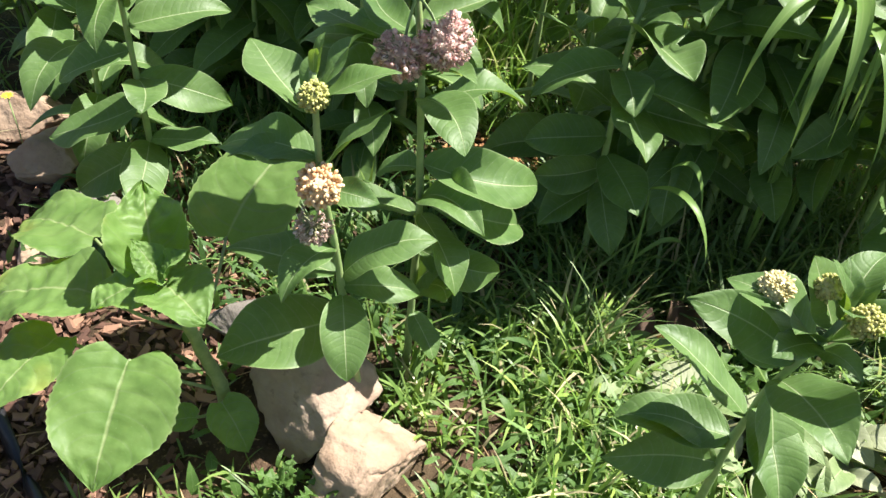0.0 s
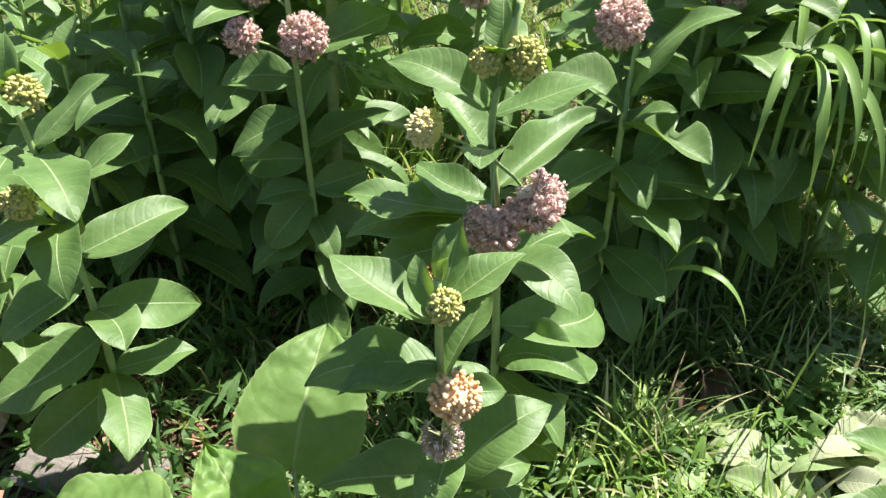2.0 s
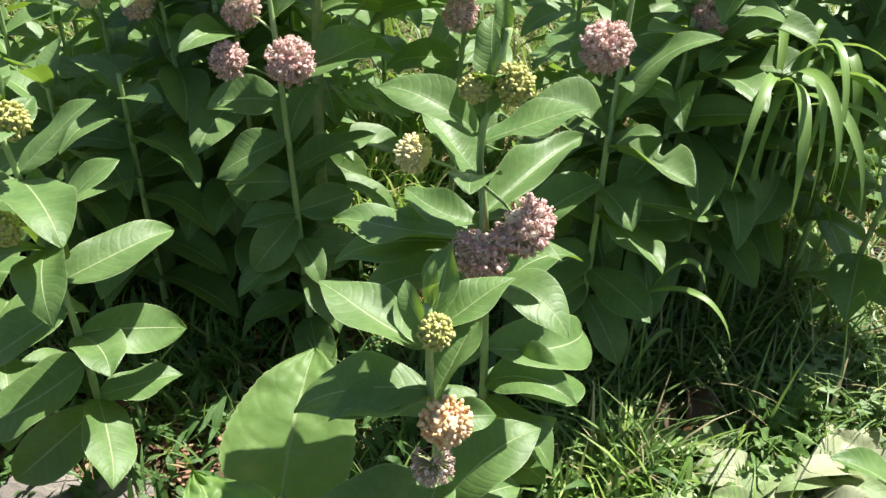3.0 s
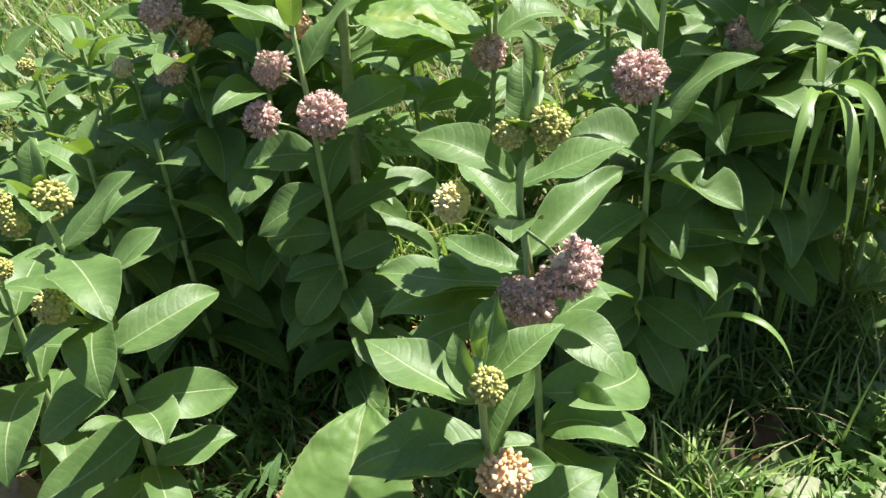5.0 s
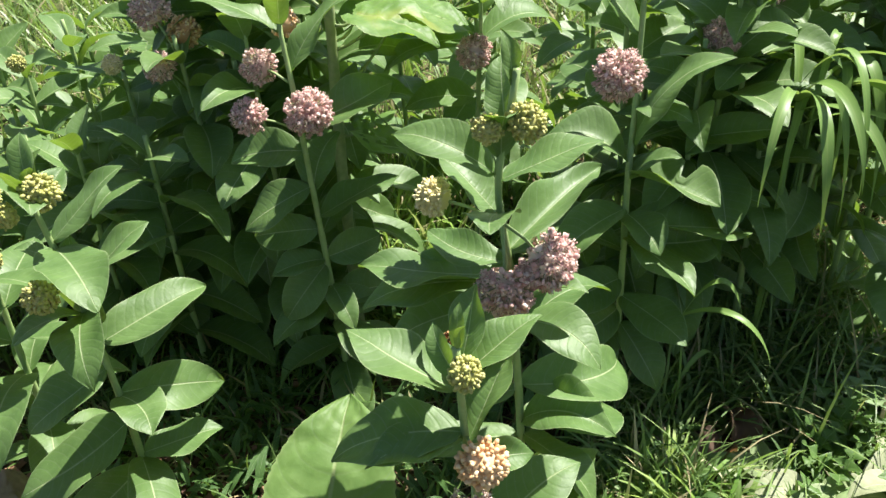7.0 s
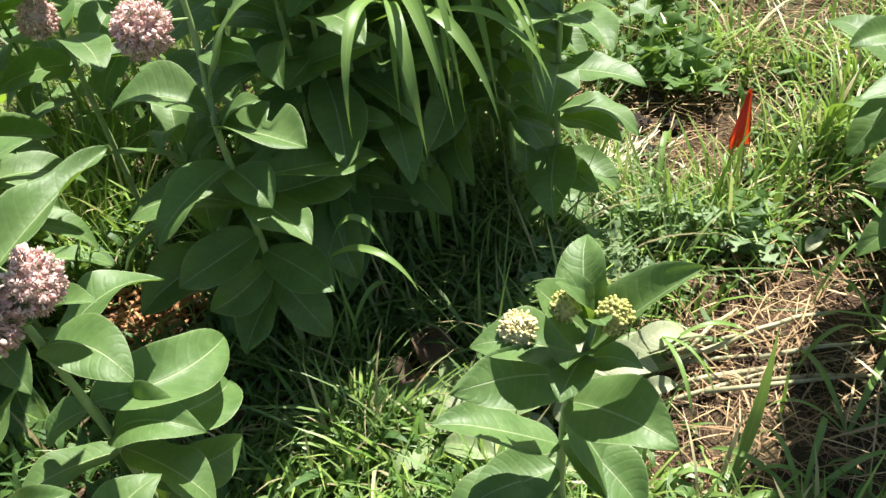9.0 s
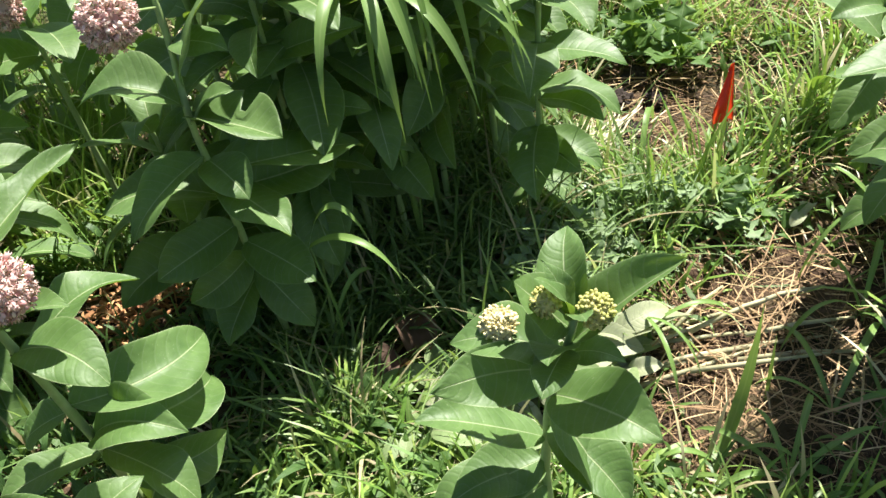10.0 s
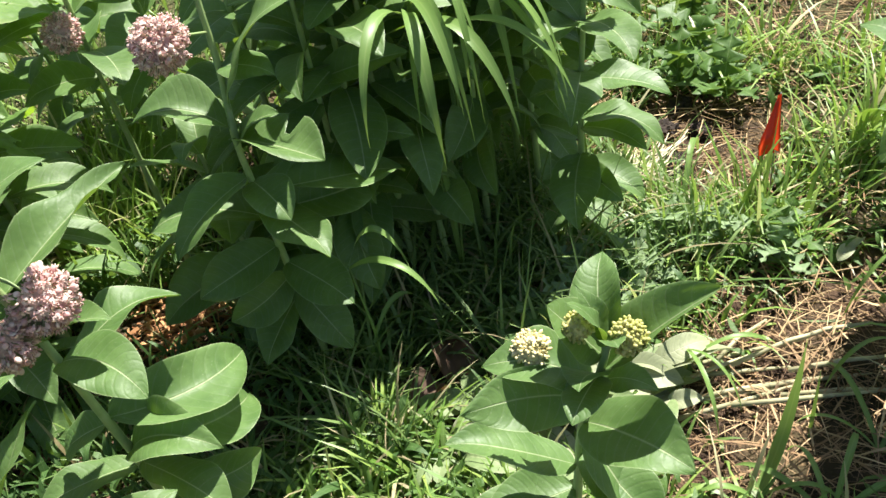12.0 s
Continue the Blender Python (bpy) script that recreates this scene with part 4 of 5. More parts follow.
def stone(x, y, size, material, label, seed, turn=0.0, sink=0.25):
    bm = bmesh.new()
    bmesh.ops.create_icosphere(bm, subdivisions=5, radius=1.0)
    for v in bm.verts:
        p = v.co.copy()
        r = 1 + 0.22 * noise.noise(p * 1.3 + Vector((seed, 0, 0))) + 0.07 * noise.noise(p * 3.5 + Vector((0, seed, 0)))
        q = p * r
        for k in range(11):
            w = Vector((math.sin(seed * 3 + k * 2.1), math.cos(seed * 2 + k * 1.7), 0.8 * math.sin(seed + k * 1.3))).normalized()
            over = q.dot(w) - (0.62 + 0.12 * math.sin(5 * k + seed))
            if over > 0:
                q -= w * over * 0.93
        q += p * (0.035 * noise.noise(p * 7.0) + 0.02 * noise.noise(p * 16.0)) - p * 0.10 * max(0.0, 0.12 - abs(noise.noise(p * 1.7 + Vector((0, 0, seed))))) * 8 * 0.4
        v.co = (q.x * size[0] / 2, q.y * size[1] / 2, q.z * size[2] / 2)
    me = bpy.data.meshes.new("stone")
    bm.to_mesh(me)
    bm.free()
    me.polygons.foreach_set("use_smooth", [True] * len(me.polygons))
    me.materials.append(material)
    ob = new("stone", me)
    ob.location = (x, y, float(height(x, y)) + size[2] * (0.5 - sink))
    ob.rotation_euler = (0, 0, radians(turn))
    return tagged(ob, label, "stone", "stones along the bed")


stone(-0.165, 0.85, (0.25, 0.25, 0.25), BROWN, "brownish weathered limestone block beside the sunflower stem", 1.0, 20)
stone(-0.065, 0.735, (0.20, 0.23, 0.175), TAN, "tan sunlit limestone with rounded edges in the grass", 2.3, 25)
stone(-0.97, 1.52, (0.24, 0.20, 0.16), TAN, "large pale tan limestone behind the mulch", 3.1)
stone(-0.84, 1.36, (0.20, 0.17, 0.14), TAN, "tan limestone lying on the wood chips", 4.7, 40)
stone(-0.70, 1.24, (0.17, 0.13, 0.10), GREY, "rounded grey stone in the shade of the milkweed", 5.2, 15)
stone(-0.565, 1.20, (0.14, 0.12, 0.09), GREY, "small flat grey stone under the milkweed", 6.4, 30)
stone(-0.76, 1.12, (0.13, 0.11, 0.08), TAN, "small tan stone on the mulch", 7.7, 70)
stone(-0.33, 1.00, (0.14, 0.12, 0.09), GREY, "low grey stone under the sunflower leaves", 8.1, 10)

hose_points = [(-1.25 + 0.05 * k, 1.33 - 0.048 * k + 0.012 * math.sin(0.8 * k), 0.022) for k in range(34)]
hose_me = mesh_of("drip_hose", *tube([(x, y, float(height(x, y)) + 0.016) for x, y, z in hose_points], [0.0105] * 34, 12), RUBBER)
tagged(new("drip_hose", hose_me), "black plastic drip hose lying on the wood chips", "hose")


def marker_flag(x, y, tall, turn, label):
    """A plastic flag that hangs in folds from a thin wire."""
    ob = thing("marker_flag", (x, y, float(height(x, y))), label, "flag", "marker flags")
    verts, faces = tube([(0, 0, -0.03), (0, 0, tall * 0.5), (0.002, 0, tall)], [0.0012] * 3, 6)
    part("wire_stake", mesh_of("wire_stake", verts, faces, WIRE), ob, label="thin grey wire stake")
    rows, cols = 14, 16
    verts, faces = [], []
    for i in range(rows + 1):
        s = i / rows
        wide = 0.012 + 0.045 * min(1.0, 1.6 * s) - 0.012 * max(0, s - 0.7) / 0.3
        for k in range(cols + 1):
            c = k / cols
            fold = 0.010 * math.sin(c * 11 + 1.0) * (0.3 + s)
            verts.append((c * wide, fold, tall - 0.135 * s * (1 - 0.16 * math.sin(3 * c)) - 0.02 * c * (1 - s)))
    for i in range(rows):
        for k in range(cols):
            a = i * (cols + 1) + k
            faces.append((a, a + 1, a + cols + 2, a + cols + 1))
    part("flag", mesh_of("flag", verts, faces, FLAG), ob, pose(0, 0, 0, 0, 0, turn), "orange-red plastic flag hanging in folds")
    return ob


marker_flag(1.205, 1.155, 0.245, 200, "red plastic marker flag on a wire stake in the grass")
marker_flag(1.73, 1.746, 0.25, 20, "red plastic marker flag on a wire stake, farther back")

# the curled dead leaf, and cut leaves strewn over the grass
for x, y, az, el, size, w, fold in ((0.445, 1.125, 70, 20, 0.085, 0.95, 1.3), (0.425, 1.115, 200, 12, 0.075, 0.9, 1.2), (0.45, 1.10, -60, 10, 0.06, 0.9, 1.0)):
    ob = thing("dead_leaf", (x, y, float(height(x, y)) + 0.016), "curled brown dead leaf lying in the shade", "leaf", "dead leaves",
               leaf_mesh("dead_leaf", size, w, 0.25, fold, int(size * 900), "milkweed", DEAD, 18, 0.3, 0.3))
    ob.matrix_world = leaf_pose(ob.location.copy(), az, el, 15)
rnd = random.Random(77)
for k in range(50):
    x = rnd.uniform(0.40, 0.74)
    y = 0.905 + rnd.gauss(0, 0.032) + 0.08 * (x - 0.5)
    size = rnd.uniform(0.07, 0.14)
    ob = thing("cut_leaf", (x, y, float(height(x, y)) + rnd.uniform(0.025, 0.075)), "pale wilting cut leaf lying in a heap on the grass", "leaf", "cut leaves",
               leaf_mesh("cut_leaf", size, rnd.uniform(0.4, 0.6), rnd.uniform(0, 0.2), rnd.uniform(0.1, 0.6), 500 + k, "milkweed", PALELEAF if x > 0.5 and k % 4 else CUTLEAF))
    ob.matrix_world = leaf_pose(ob.location.copy(), rnd.uniform(0, 360), rnd.uniform(-10, 16), rnd.uniform(-30, 30))
for k in range(26):
    x, y = (rnd.uniform(0.24, 0.62), rnd.uniform(0.93, 1.06)) if k < 22 else (rnd.uniform(0.6, 0.9), rnd.uniform(0.96, 1.08))
    ob = thing("cut_leaf", (x, y, float(height(x, y)) + rnd.uniform(0.02, 0.05)), "green wilting cut leaf lying on the grass", "leaf", "cut leaves",
               leaf_mesh("cut_leaf", rnd.uniform(0.05, 0.10), rnd.uniform(0.32, 0.5), rnd.uniform(0, 0.15), rnd.uniform(0.1, 0.5), 300 + k, "milkweed", CUTLEAF))
    ob.matrix_world = leaf_pose(ob.location.copy(), rnd.uniform(0, 360), rnd.uniform(-14, 14), rnd.uniform(-35, 35))
for x, y, az, size in ((0.755, 0.90, 100, 0.07), (1.127, 0.916, 10, 0.045), (1.20, 0.93, 200, 0.05), (0.70, 0.86, -30, 0.06)):
    ob = thing("cut_leaf", (x, y, float(height(x, y)) + 0.035), "bleached cut leaf lying on the straw", "leaf", "cut leaves",
               leaf_mesh("cut_leaf", size, 0.55, 0.15, 0.5, int(9000 * x), "milkweed", PALELEAF))
    ob.matrix_world = leaf_pose(ob.location.copy(), az, 12, 15)
STALKS = ((0.735, 0.925, -19, 0.25), (0.70, 0.875, -24, 0.34), (0.72, 0.865, -22, 0.20), (0.80, 0.83, -26, 0.26), (0.78, 0.80, -30, 0.22), (0.83, 0.86, -14, 0.22),
          (0.90, 0.80, -27, 0.18), (0.72, 0.89, -12, 0.16), (0.86, 0.775, -34, 0.20), (0.69, 0.845, -18, 0.24), (0.93, 0.84, -20, 0.15), (0.76, 0.90, -30, 0.18), (0.81, 0.88, 8, 0.14))
for x, y, az, l in STALKS:
    a = Vector((x, y, float(height(x, y)) + rnd.uniform(0.014, 0.032)))
    way = Vector((math.cos(radians(az)), math.sin(radians(az)), rnd.uniform(-0.03, 0.04)))
    verts, faces = tube([(0, 0, 0), way * l * 0.5 + Vector((0, rnd.uniform(-0.006, 0.006), 0.006)), way * l], [0.0046, 0.0040, 0.0022], 7)
    tagged(thing("cut_stalk", a, "", "", "", mesh_of("cut_stalk", verts, faces, SCYTHED)), "pale dry cut stalk lying on the straw", "stalk", "cut stalks")


# clods of dark soil and a fan of pale stems on the bare patch
for k, (x, y, size) in enumerate(((1.105, 1.345, 0.075), (1.18, 1.45, 0.06), (1.24, 1.40, 0.05), (1.13, 1.50, 0.045), (1.27, 1.50, 0.055))):
    bm = bmesh.new()
    bmesh.ops.create_icosphere(bm, subdivisions=4, radius=1.0)
    for v in bm.verts:
        v.co *= size * 0.5 * (1 + 0.35 * noise.noise(v.co * 2.1 + Vector((k, 0, 0))) + 0.22 * noise.noise(v.co * 6.0 + Vector((0, k, 0))) + 0.12 * noise.noise(v.co * 15.0))
        v.co.z *= 0.7
    me = bpy.data.meshes.new("soil_clod")
    bm.to_mesh(me)
    bm.free()
    me.materials.append(CLOD)
    tagged(thing("soil_clod", (x, y, float(height(x, y)) + size * 0.16), "", "", "", me), "dark crumbly clod of soil on the bare patch", "soil clod", "soil clods")
r3 = random.Random(8)
for k in range(64):
    x, y, az, l = 0.92 + r3.uniform(-0.01, 0.10), 1.285 + r3.uniform(-0.035, 0.045), 26 + r3.gauss(0, 13), r3.uniform(0.10, 0.19)
    way = Vector((math.cos(radians(az)), math.sin(radians(az)), r3.uniform(-0.05, 0.12)))
    verts, faces = tube([(0, 0, 0), way * l * 0.5 + Vector((0, 0, 0.008)), way * l], [0.0022, 0.0019, 0.0011], 5)
    tagged(thing("pale_stem", (x, y, float(height(x, y)) + r3.uniform(0.012, 0.055)), "", "", "", mesh_of("pale_stem", verts, faces, PALE)), "bleached dry stem lying beside the bare soil", "stem", "bleached stems")


# ---- tall grass and weeds ----
def tall_grass(x, y, label, blades_of, seed, thick=0.011):
    """A clump of broad arching grass blades on a few culms; blades_of: heading, lift of the bend, reach, hang."""
    ob = thing("tall_grass", (x, y, float(height(x, y))), label, "grass", "tall grass clumps")
    r = random.Random(seed)
    for z0, az, rise, reach, hang, wide in blades_of:
        a = radians(az)
        out, cross = Vector((math.cos(a), math.sin(a), 0)), Vector((-math.sin(a), math.cos(a), 0))
        verts, uvs, faces = [], [], []
        for i in range(17):
            s = i / 16
            c = out * (reach * (1 - (1 - s) ** 1.6)) + Vector((0, 0, z0 + rise * 4 * s * (1 - s) * (1 - 0.5 * s) - hang * s ** 2.2))
            half = 0.5 * wide * math.sin(math.pi * (0.12 + 0.88 * s)) ** 0.7 * (1 - s ** 5)
            tw = 0.5 * math.sin(3 * s + az)
            for v in (-1, 0, 1):
                verts.append(c + cross * (v * half * math.cos(tw)) + Vector((0, 0, abs(v) * half * 0.35 + v * half * math.sin(tw))))
                uvs.append((s, 0.5 + 0.5 * v))
        for i in range(16):
            for k in (0, 1):
                q = 3 * i + k
                faces.append((q, q + 3, q + 4, q + 1))
        part("grass_blade", mesh_of("grass_blade", verts, faces, TALLGRASS, uvs), ob)
        lean = out * 0.02
        tv, tf = tube([(0, 0, -0.01), lean * 0.5 + Vector((0, 0, z0 * 0.5)), Vector((0, 0, z0)) + out * 0.002], [0.002, 0.0018, 0.0014], 6)
        part("culm", mesh_of("culm", tv, tf, TALLGRASS, [(0.5, 0.2)] * len(tv)), ob)
    return ob


tall_grass(0.585, 1.32, "tall broad-bladed grass arching out of the milkweed stand",
           [(0.60, -135, 0.09, 0.226, 0.08, 0.018), (0.60, -109, 0.08, 0.21, 0.14, 0.024), (0.62, -100, 0.08, 0.235, 0.065, 0.018), (0.58, -76, 0.07, 0.217, 0.13, 0.02),
            (0.60, -88, 0.1, 0.15, 0.16, 0.016), (0.55, -45, 0.08, 0.25, 0.12, 0.018), (0.6, 60, 0.1, 0.2, 0.1, 0.018), (0.57, 10, 0.12, 0.22, 0.16, 0.018), (0.63, -60, 0.1, 0.12, 0.1, 0.018)], 1)
tall_grass(0.72, 1.40, "tall lit grass with long hanging blades beside the milkweeds",
           [(0.58, -120, 0.09, 0.16, 0.16, 0.016), (0.60, -95, 0.08, 0.17, 0.22, 0.020), (0.56, -70, 0.08, 0.18, 0.2, 0.018), (0.62, -140, 0.1, 0.14, 0.1, 0.015), (0.54, -30, 0.1, 0.2, 0.18, 0.016), (0.60, 150, 0.1, 0.18, 0.14, 0.016)], 11)
rnd = random.Random(17)
tall_grass(0.66, 1.37, "lit tangle of broad bent grass blades over the stand",
           [(rnd.uniform(0.46, 0.64), rnd.uniform(-180, 180), rnd.uniform(0.06, 0.13), rnd.uniform(0.08, 0.24), rnd.uniform(0.04, 0.22), rnd.uniform(0.013, 0.024)) for k in range(15)], 12)
tall_grass(0.35, 1.207, "bent broad grass blades at the edge of the shade", [(0.30, -55, 0.06, 0.16, 0.046, 0.013), (0.30, -32, 0.11, 0.10, 0.03, 0.012), (0.12, 20, 0.08, 0.14, 0.08, 0.01)], 2)
tall_grass(0.703, 0.664, "upright broad grass blade in the straw", [(0.01, 22, 0.02, 0.12, -0.25, 0.023), (0.01, -40, 0.07, 0.12, 0.02, 0.012), (0.01, 150, 0.06, 0.10, 0.02, 0.011)], 3)
tall_grass(0.775, 0.90, "bent thin grass blades over the cut stalks", [(0.08, -110, 0.04, 0.14, 0.06, 0.010), (0.08, -85, 0.04, 0.12, 0.06, 0.008), (0.05, -20, 0.05, 0.15, 0.03, 0.010)], 6)
tall_grass(0.90, 0.62, "sprawling grass clump with yellowing blades in the shade", [(0.01, 20, 0.07, 0.20, 0.01, 0.013), (0.01, 70, 0.06, 0.17, 0.0, 0.014), (0.01, -30, 0.05, 0.16, 0.01, 0.012), (0.01, 120, 0.06, 0.12, 0.0, 0.010)], 7)
tall_grass(0.76, 0.58, "low arching grass blades at the edge of the straw", [(0.01, 30, 0.08, 0.16, 0.02, 0.011), (0.01, 75, 0.09, 0.12, 0.01, 0.010), (0.01, -10, 0.07, 0.18, 0.02, 0.011), (0.01, 160, 0.07, 0.12, 0.0, 0.010), (0.01, 110, 0.06, 0.15, 0.0, 0.009)], 8)
tall_grass(1.08, 0.72, "dark grass clump in the shade of the milkweed", [(0.01, 30, 0.1, 0.16, 0.03, 0.012), (0.01, 100, 0.12, 0.12, 0.02, 0.010), (0.01, 170, 0.1, 0.16, 0.02, 0.012), (0.01, 240, 0.08, 0.15, 0.02, 0.010), (0.01, 310, 0.1, 0.12, 0.02, 0.010)], 9)
tall_grass(1.25, 0.80, "loose grass clump beside the straw", [(0.03, 100, 0.12, 0.22, 0.05, 0.012), (0.03, 170, 0.14, 0.2, 0.06, 0.012), (0.03, 230, 0.12, 0.2, 0.05, 0.011), (0.03, 30, 0.14, 0.2, 0.05, 0.012)], 4)
tall_grass(1.02, 1.20, "arching grass blade over the bare soil", [(0.03, 40, 0.12, 0.2, 0.05, 0.013), (0.02, 120, 0.1, 0.14, 0.04, 0.01)], 5)


def lobed_weed(x, y, size, seed, material, label, count=9):
    """A low rosette of cut, lobed leaves."""
    r = random.Random(seed)
    ob = thing("lobed_weed", (x, y, float(height(x, y))), label, "weed", "low weeds")
    for k in range(count):
        me = leaf_mesh("leaf", size * r.uniform(0.7, 1.2), r.uniform(0.5, 0.75), r.uniform(0.1, 0.25), 0.25, seed * 20 + k, "lobed", material, 22, 0.2, 0.1)
        part("leaf", me, ob, leaf_pose(Vector((r.uniform(-0.012, 0.012), r.uniform(-0.012, 0.012), 0.01 + 0.05 * k / count)), 137.5 * k + r.uniform(-20, 20), 15 + 45 * k / count + r.uniform(-10, 10)))
    return ob


r2 = random.Random(5)
for k, (x, y, size, material) in enumerate(((0.55, 1.04, 0.10, WEED), (0.61, 1.08, 0.115, WEED), (0.54, 0.98, 0.09, WEED), (0.79, 1.05, 0.08, GREYWEED), (1.06, 0.99, 0.08, GREYWEED), (0.68, 1.12, 0.09, GREYWEED), (0.76, 1.18, 0.09, GREYWEED), (0.84, 1.12, 0.08, GREYWEED), (0.95, 1.16, 0.1, GREYWEED),
                                            (1.02, 1.10, 0.08, GREYWEED), (1.30, 1.55, 0.15, WEED), (1.42, 1.62, 0.14, WEED), (1.22, 1.72, 0.14, WEED), (1.36, 1.45, 0.12, WEED), (1.10, 1.02, 0.09, WEED), (0.60, 0.92, 0.07, WEED),
                                            (0.33, 0.86, 0.06, WEED), (-0.11, 0.66, 0.05, WEED), (-0.17, 0.68, 0.05, WEED), (1.5, 1.75, 0.14, WEED), (1.2, 1.9, 0.13, WEED))):
    lobed_weed(x, y, size, 10 + k, material, "grey-green lobed weed low in the grass" if material is GREYWEED else "fresh green lobed weed low in the grass")

# a small yellow flower by the stones
bloom = thing("yellow_flower", (-0.93, 1.40, float(height(-0.93, 1.40))), "small yellow flower on a thin stem by the stones", "flower")
part("stem", mesh_of("stem", *tube([(0, 0, -0.01), (0.004, 0, 0.08), (0, 0.004, 0.16)], [0.0014] * 3, 6), STEM), bloom)
for k in range(9):
    part("petal", leaf_mesh("petal", 0.014, 0.55, 0.1, 0.1, k, "lance", YELLOW, 6), bloom, leaf_pose(Vector((0, 0.004, 0.16)), 40 * k, 15))

# ---- grass, straw and mulch ----
x, y = spread(1, 46000, -1.3, 3.2, -0.1, 3.0, meadow)
blades("grass", "lit green grass of mixed height over the ground", "grass", x, y, 0.085, 0.0052, GRASS, 2, 0.6, 0.8)
x, y = spread(3, 7000, -0.02, 0.75, 0.50, 1.15, meadow)
blades("grass", "thick fresh grass in front of the stand", "grass", x, y, 0.085, 0.0075, GRASS, 4, 0.8, 1.0)
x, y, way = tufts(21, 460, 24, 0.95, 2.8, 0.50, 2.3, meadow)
blades("grass", "lush grass tufts in a sunlit tint round the marker flags", "grass", x, y, 0.15, 0.0062, SUNTINTGRASS, 22, 0.5, 0.8, heading=way)
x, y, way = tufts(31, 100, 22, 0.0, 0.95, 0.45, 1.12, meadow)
blades("grass", "bright sun-tinted grass tufts in front of the stand", "grass", x, y, 0.12, 0.0062, SUNTINTGRASS, 32, 0.6, 0.9, heading=way)
# The pale grass colour stands in for sun falling into this gap.
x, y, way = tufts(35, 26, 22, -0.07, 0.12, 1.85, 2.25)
blades("grass", "bright lush sun-tinted grass in the gap behind the milkweeds", "grass", x, y, 0.20, 0.0065, SUNTINTGRASS, 36, 0.6, 0.8, heading=way)
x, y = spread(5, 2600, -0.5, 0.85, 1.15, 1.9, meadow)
blades("grass", "long thin grass tinted darker for the shade of the milkweeds", "grass", x, y, 0.09, 0.0048, SHADETINTGRASS, 6, 0.7, 0.8)
x, y = spread(27, 3600, 0.20, 1.05, 1.02, 1.60, lambda a, b: (np.hypot(a - 0.435, b - 1.11) > 0.08) * 1.0)
blades("grass", "fine trailing grass at the foot of the stand", "grass", x, y, 0.17, 0.0046, TRAILGRASS, 28, 0.9, 1.0, segments=6)
x, y = spread(23, 12000, -3.2, 3.4, 1.75, 4.8, lambda a, b: border(a, b, -3.2, 3.4, 1.7, 4.8))
blades("grass", "tall meadow grass among the rear plants", "grass", x, y, 0.22, 0.008, GRASS, 24, 0.5, 0.6)
x, y = spread(7, 12000, -6.5, 7.5, 2.6, 10.0, lambda a, b: border(a, b, -6.5, 7.5, 2.5, 10.0, 2.5))
blades("grass", "meadow grass behind the bed", "grass", x, y, 0.22, 0.014, GRASS, 8, 0.5, 0.5)
x, y = spread(9, 11000, -0.6, 2.4, 0.35, 2.4, meadow)
blades("ground_weeds", "small round-leaved weeds among the grass", "weeds", x, y, 0.034, 0.010, WEED, 10, 0.9, 0.5, 0.05, 5)
x, y = spread(25, 4200, -0.5, 1.6, 0.45, 2.0, meadow)
blades("ground_weeds", "broader leafy weeds in the grass", "weeds", x, y, 0.045, 0.012, WEED, 26, 0.9, 0.6, 0.04, 6)
x, y = spread(11, 1300, 0.55, 1.5, 0.40, 1.25, lambda a, b: 0.05 + blob(a, b, 0.92, 0.74, 0.46, 0.32))
flakes("straw", "russet tangled straw on the soil", "straw", x, y, 0.055, 0.0009, 0.0008, RUSSET, 12, 0.03, 0.3)
x, y = spread(33, 380, 0.60, 1.5, 0.45, 1.2, lambda a, b: 0.1 + blob(a, b, 0.88, 0.76, 0.40, 0.32))
blades("dry_grass", "long dry grass blades lying flat on the soil", "grass", x, y, 0.13, 0.0028, STRAW, 34, 0.15, 0.2, 0.03, 7, low=1.2)
x, y = spread(51, 2600, 0.58, 1.5, 0.42, 1.25, lambda a, b: 0.06 + blob(a, b, 0.90, 0.76, 0.44, 0.30))
blades("dry_grass", "curled russet grass fibres matted on the soil", "grass", x, y, 0.085, 0.0013, RUSSET, 52, 0.5, 1.3, 0.02, 7, low=0.9)
x, y = spread(53, 900, 0.58, 1.5, 0.42, 1.25, lambda a, b: 0.06 + blob(a, b, 0.84, 0.74, 0.34, 0.24))
blades("dry_grass", "curled pale grass fibres matted on the soil", "grass", x, y, 0.10, 0.0015, STRAW, 54, 0.5, 1.2, 0.03, 7, low=0.9)
x, y = spread(29, 4200, 0.75, 2.6, 0.80, 2.4, lambda a, b: 0.35 + 0.65 * np.sin(7 * a + 2 * b) ** 2)
flakes("dry_thatch", "pale dry thatch between the grass tufts", "thatch", x, y, 0.09, 0.0026, 0.0014, STRAW, 30, 0.05, 0.25)
x, y = spread(13, 3400, -0.6, 2.4, 0.4, 2.2, lambda a, b: 0.25 + 0.75 * blob(a, b, 1.15, 1.3, 0.4, 0.35) + 0.75 * blob(a, b, 1.75, 1.6, 0.5, 0.4))
flakes("dry_grass_litter", "dry grass litter scattered over the soil", "litter", x, y, 0.06, 0.0022, 0.0014, STRAW, 14, 0.02, 0.2)
x, y = spread(15, 15000, -2.4, -0.15, -0.5, 1.75, lambda a, b: np.clip((-0.28 - a + 0.25 * (b - 0.9)) * 9, 0, 1) * np.clip((1.6 - b) * 4, 0, 1) * np.clip(2.6 - 1.7 * np.hypot(a + 0.75, b - 0.8) + 0.35 * np.sin(9 * a) * np.sin(8 * b), 0, 1))
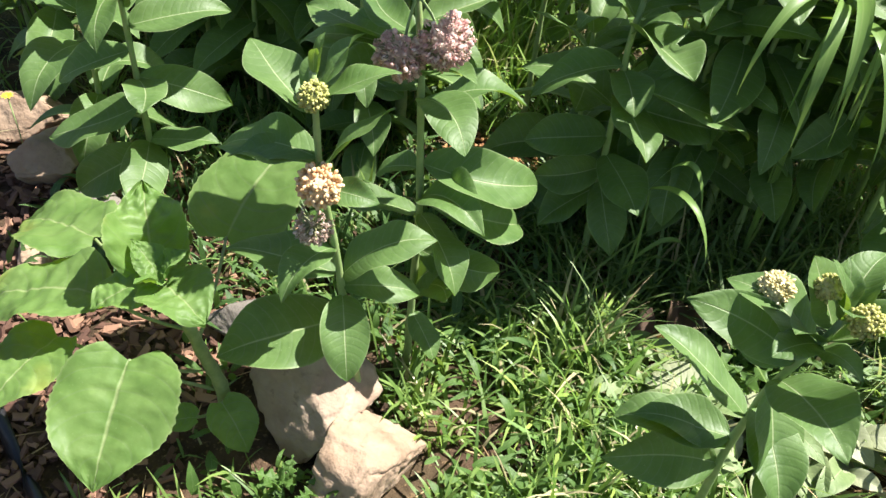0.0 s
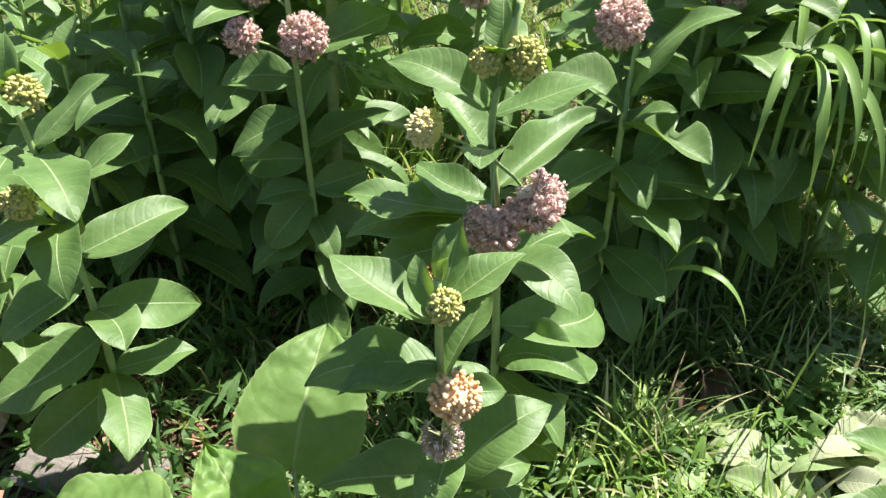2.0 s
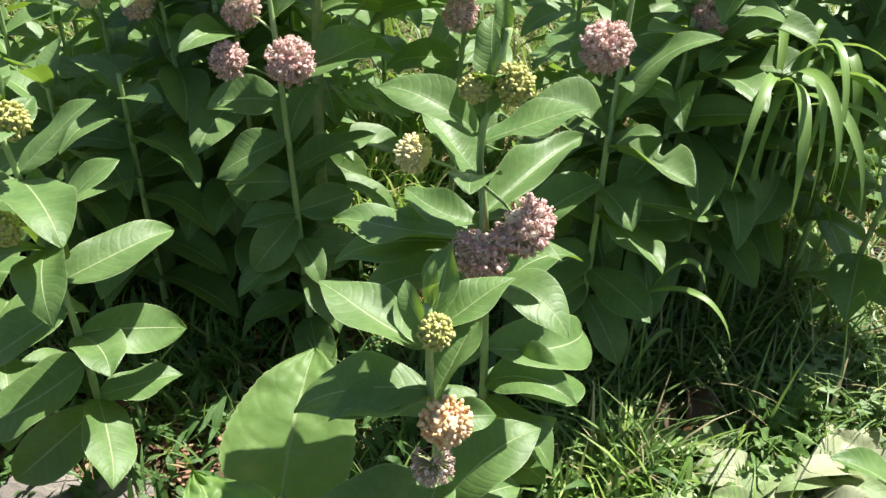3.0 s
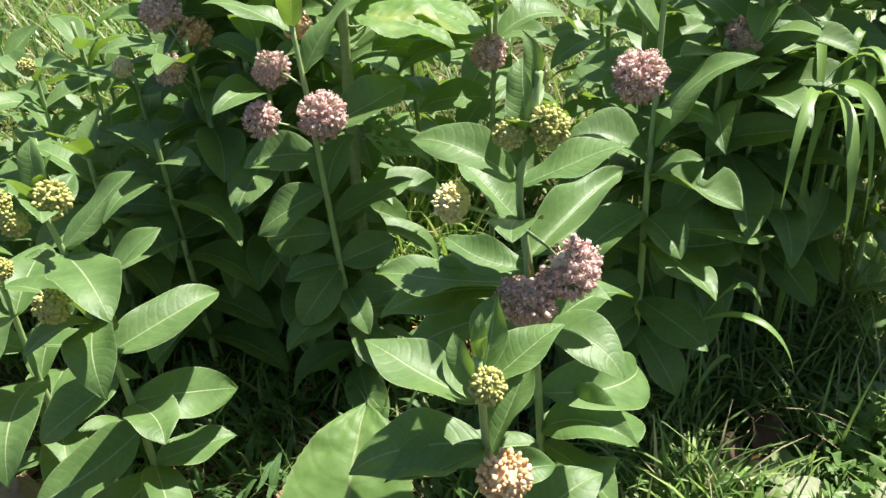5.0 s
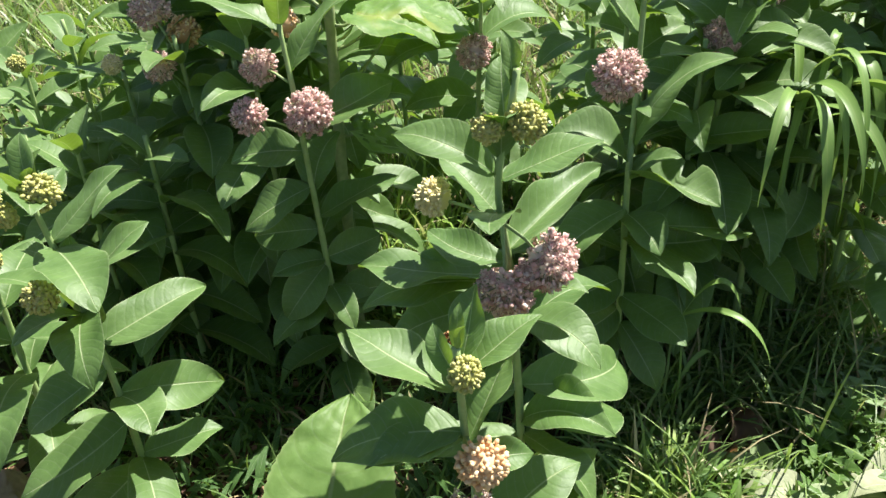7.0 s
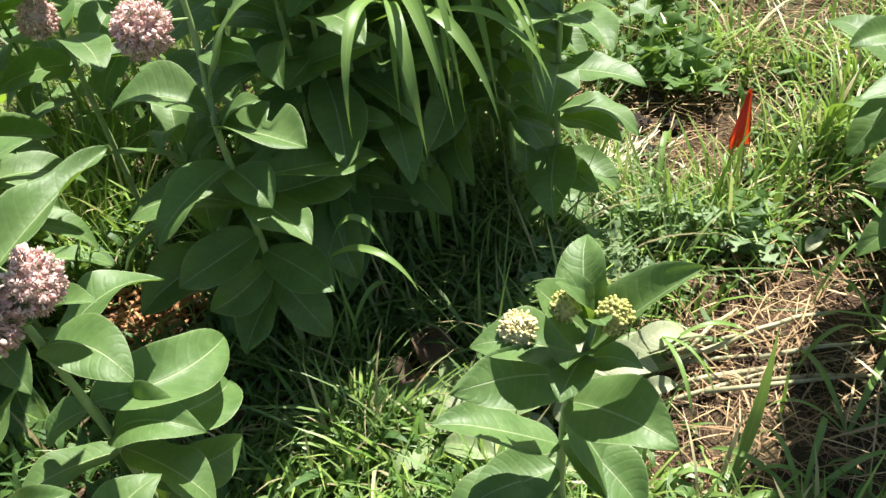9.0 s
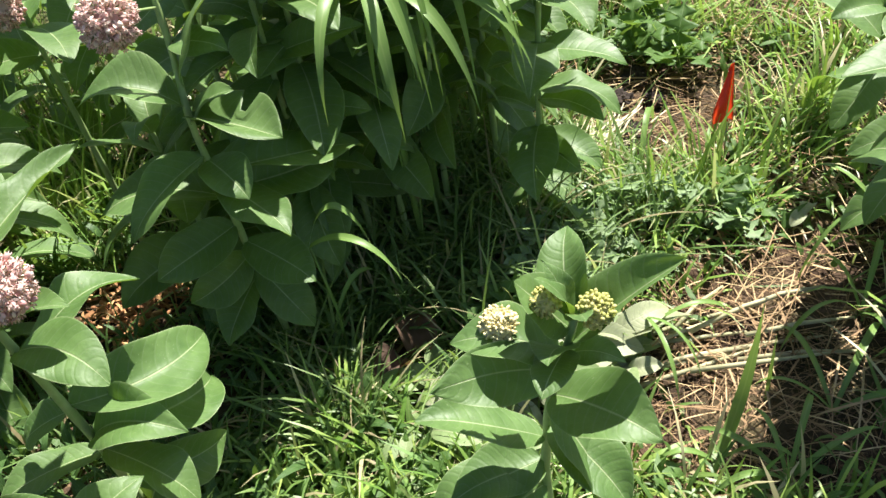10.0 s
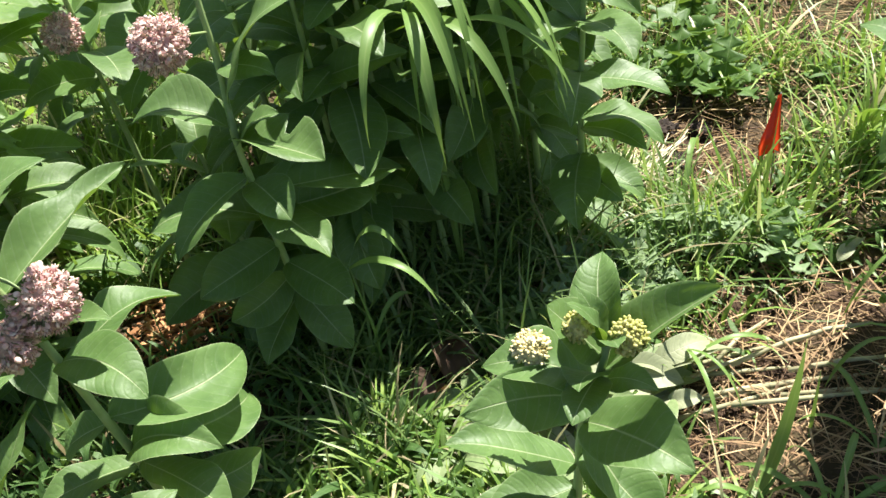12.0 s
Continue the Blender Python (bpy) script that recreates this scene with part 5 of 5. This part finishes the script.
flakes("wood_chip_mulch", "reddish brown wood chip mulch", "mulch", x, y, 0.036, 0.014, 0.005, CHIP, 16, 0.02, 0.4)
x, y = spread(17, 2600, -0.15, 0.3, 1.35, 1.8, lambda a, b: blob(a, b, 0.06, 1.61, 0.14, 0.12))
flakes("orange_mulch", "orange-brown dry mulch in a sunny gap", "mulch", x, y, 0.03, 0.007, 0.003, RUST, 18, 0.03, 0.4)
x, y = spread(45, 5200, 0.95, 2.5, 1.1, 2.1, lambda a, b: blob(a, b, 1.17, 1.38, 0.36, 0.27) + blob(a, b, 1.82, 1.58, 0.5, 0.32) + 0.06)
flakes("dry_litter", "russet dry litter on the bare soil", "litter", x, y, 0.045, 0.0022, 0.0014, RUSSET, 46, 0.02, 0.25)
# Shade between the stems is put into these darker grass and weed colours.
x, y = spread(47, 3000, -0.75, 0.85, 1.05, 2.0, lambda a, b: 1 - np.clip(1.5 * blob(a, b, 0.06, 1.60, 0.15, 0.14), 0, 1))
blades("grass", "fine grass tinted dark for the shade between the milkweed stems", "grass", x, y, 0.10, 0.0045, SHADETINTGRASS, 48, 0.9, 1.0)
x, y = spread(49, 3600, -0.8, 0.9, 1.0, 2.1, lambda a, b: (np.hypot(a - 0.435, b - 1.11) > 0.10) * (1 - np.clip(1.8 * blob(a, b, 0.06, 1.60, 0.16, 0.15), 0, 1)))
blades("ground_weeds", "narrow-leaved weeds tinted dark for the shade between the milkweed stems", "weeds", x, y, 0.062, 0.012, SHADETINTWEED, 50, 0.8, 0.7, 0.06, 6)


def round_the_bed(seed, n):
    """Places all round the bed, thinning outwards, with a soft inner edge."""
    rnd = np.random.default_rng(seed)
    r, w = 0.9 + 11.0 * rnd.random(n) ** 1.9, rnd.uniform(0, 2 * np.pi, n)
    x, y = 0.45 + 1.25 * r * np.cos(w), 1.2 + r * np.sin(w)
    inside = np.clip(1.5 - np.hypot((x - 0.45) / 1.75, (y - 1.45) / 1.25), 0, 1) * 2.2
    mulch = np.clip((-0.33 - x) * 5, 0, 1) * np.clip((1.5 - y) * 4, 0, 1) * np.clip(2.9 - 1.7 * np.hypot(x + 0.75, y - 0.8), 0, 1)
    ok = rnd.random(n) > np.maximum(np.clip(inside, 0, 1), 0.95 * mulch)
    return x[ok], y[ok]


x, y = round_the_bed(41, 60000)
blades("grass", "rough grass on the ground round the bed", "grass", x, y, 0.11, 0.009, GRASS, 42, 0.7, 0.8, 0.0, 3)
x, y = spread(43, 1600, 0.05, 0.68, 0.66, 1.08, meadow)
blades("ground_weeds", "soft broad-leaved weeds in the lit grass", "weeds", x, y, 0.045, 0.013, WEED, 44, 1.0, 0.6, 0.05, 6)
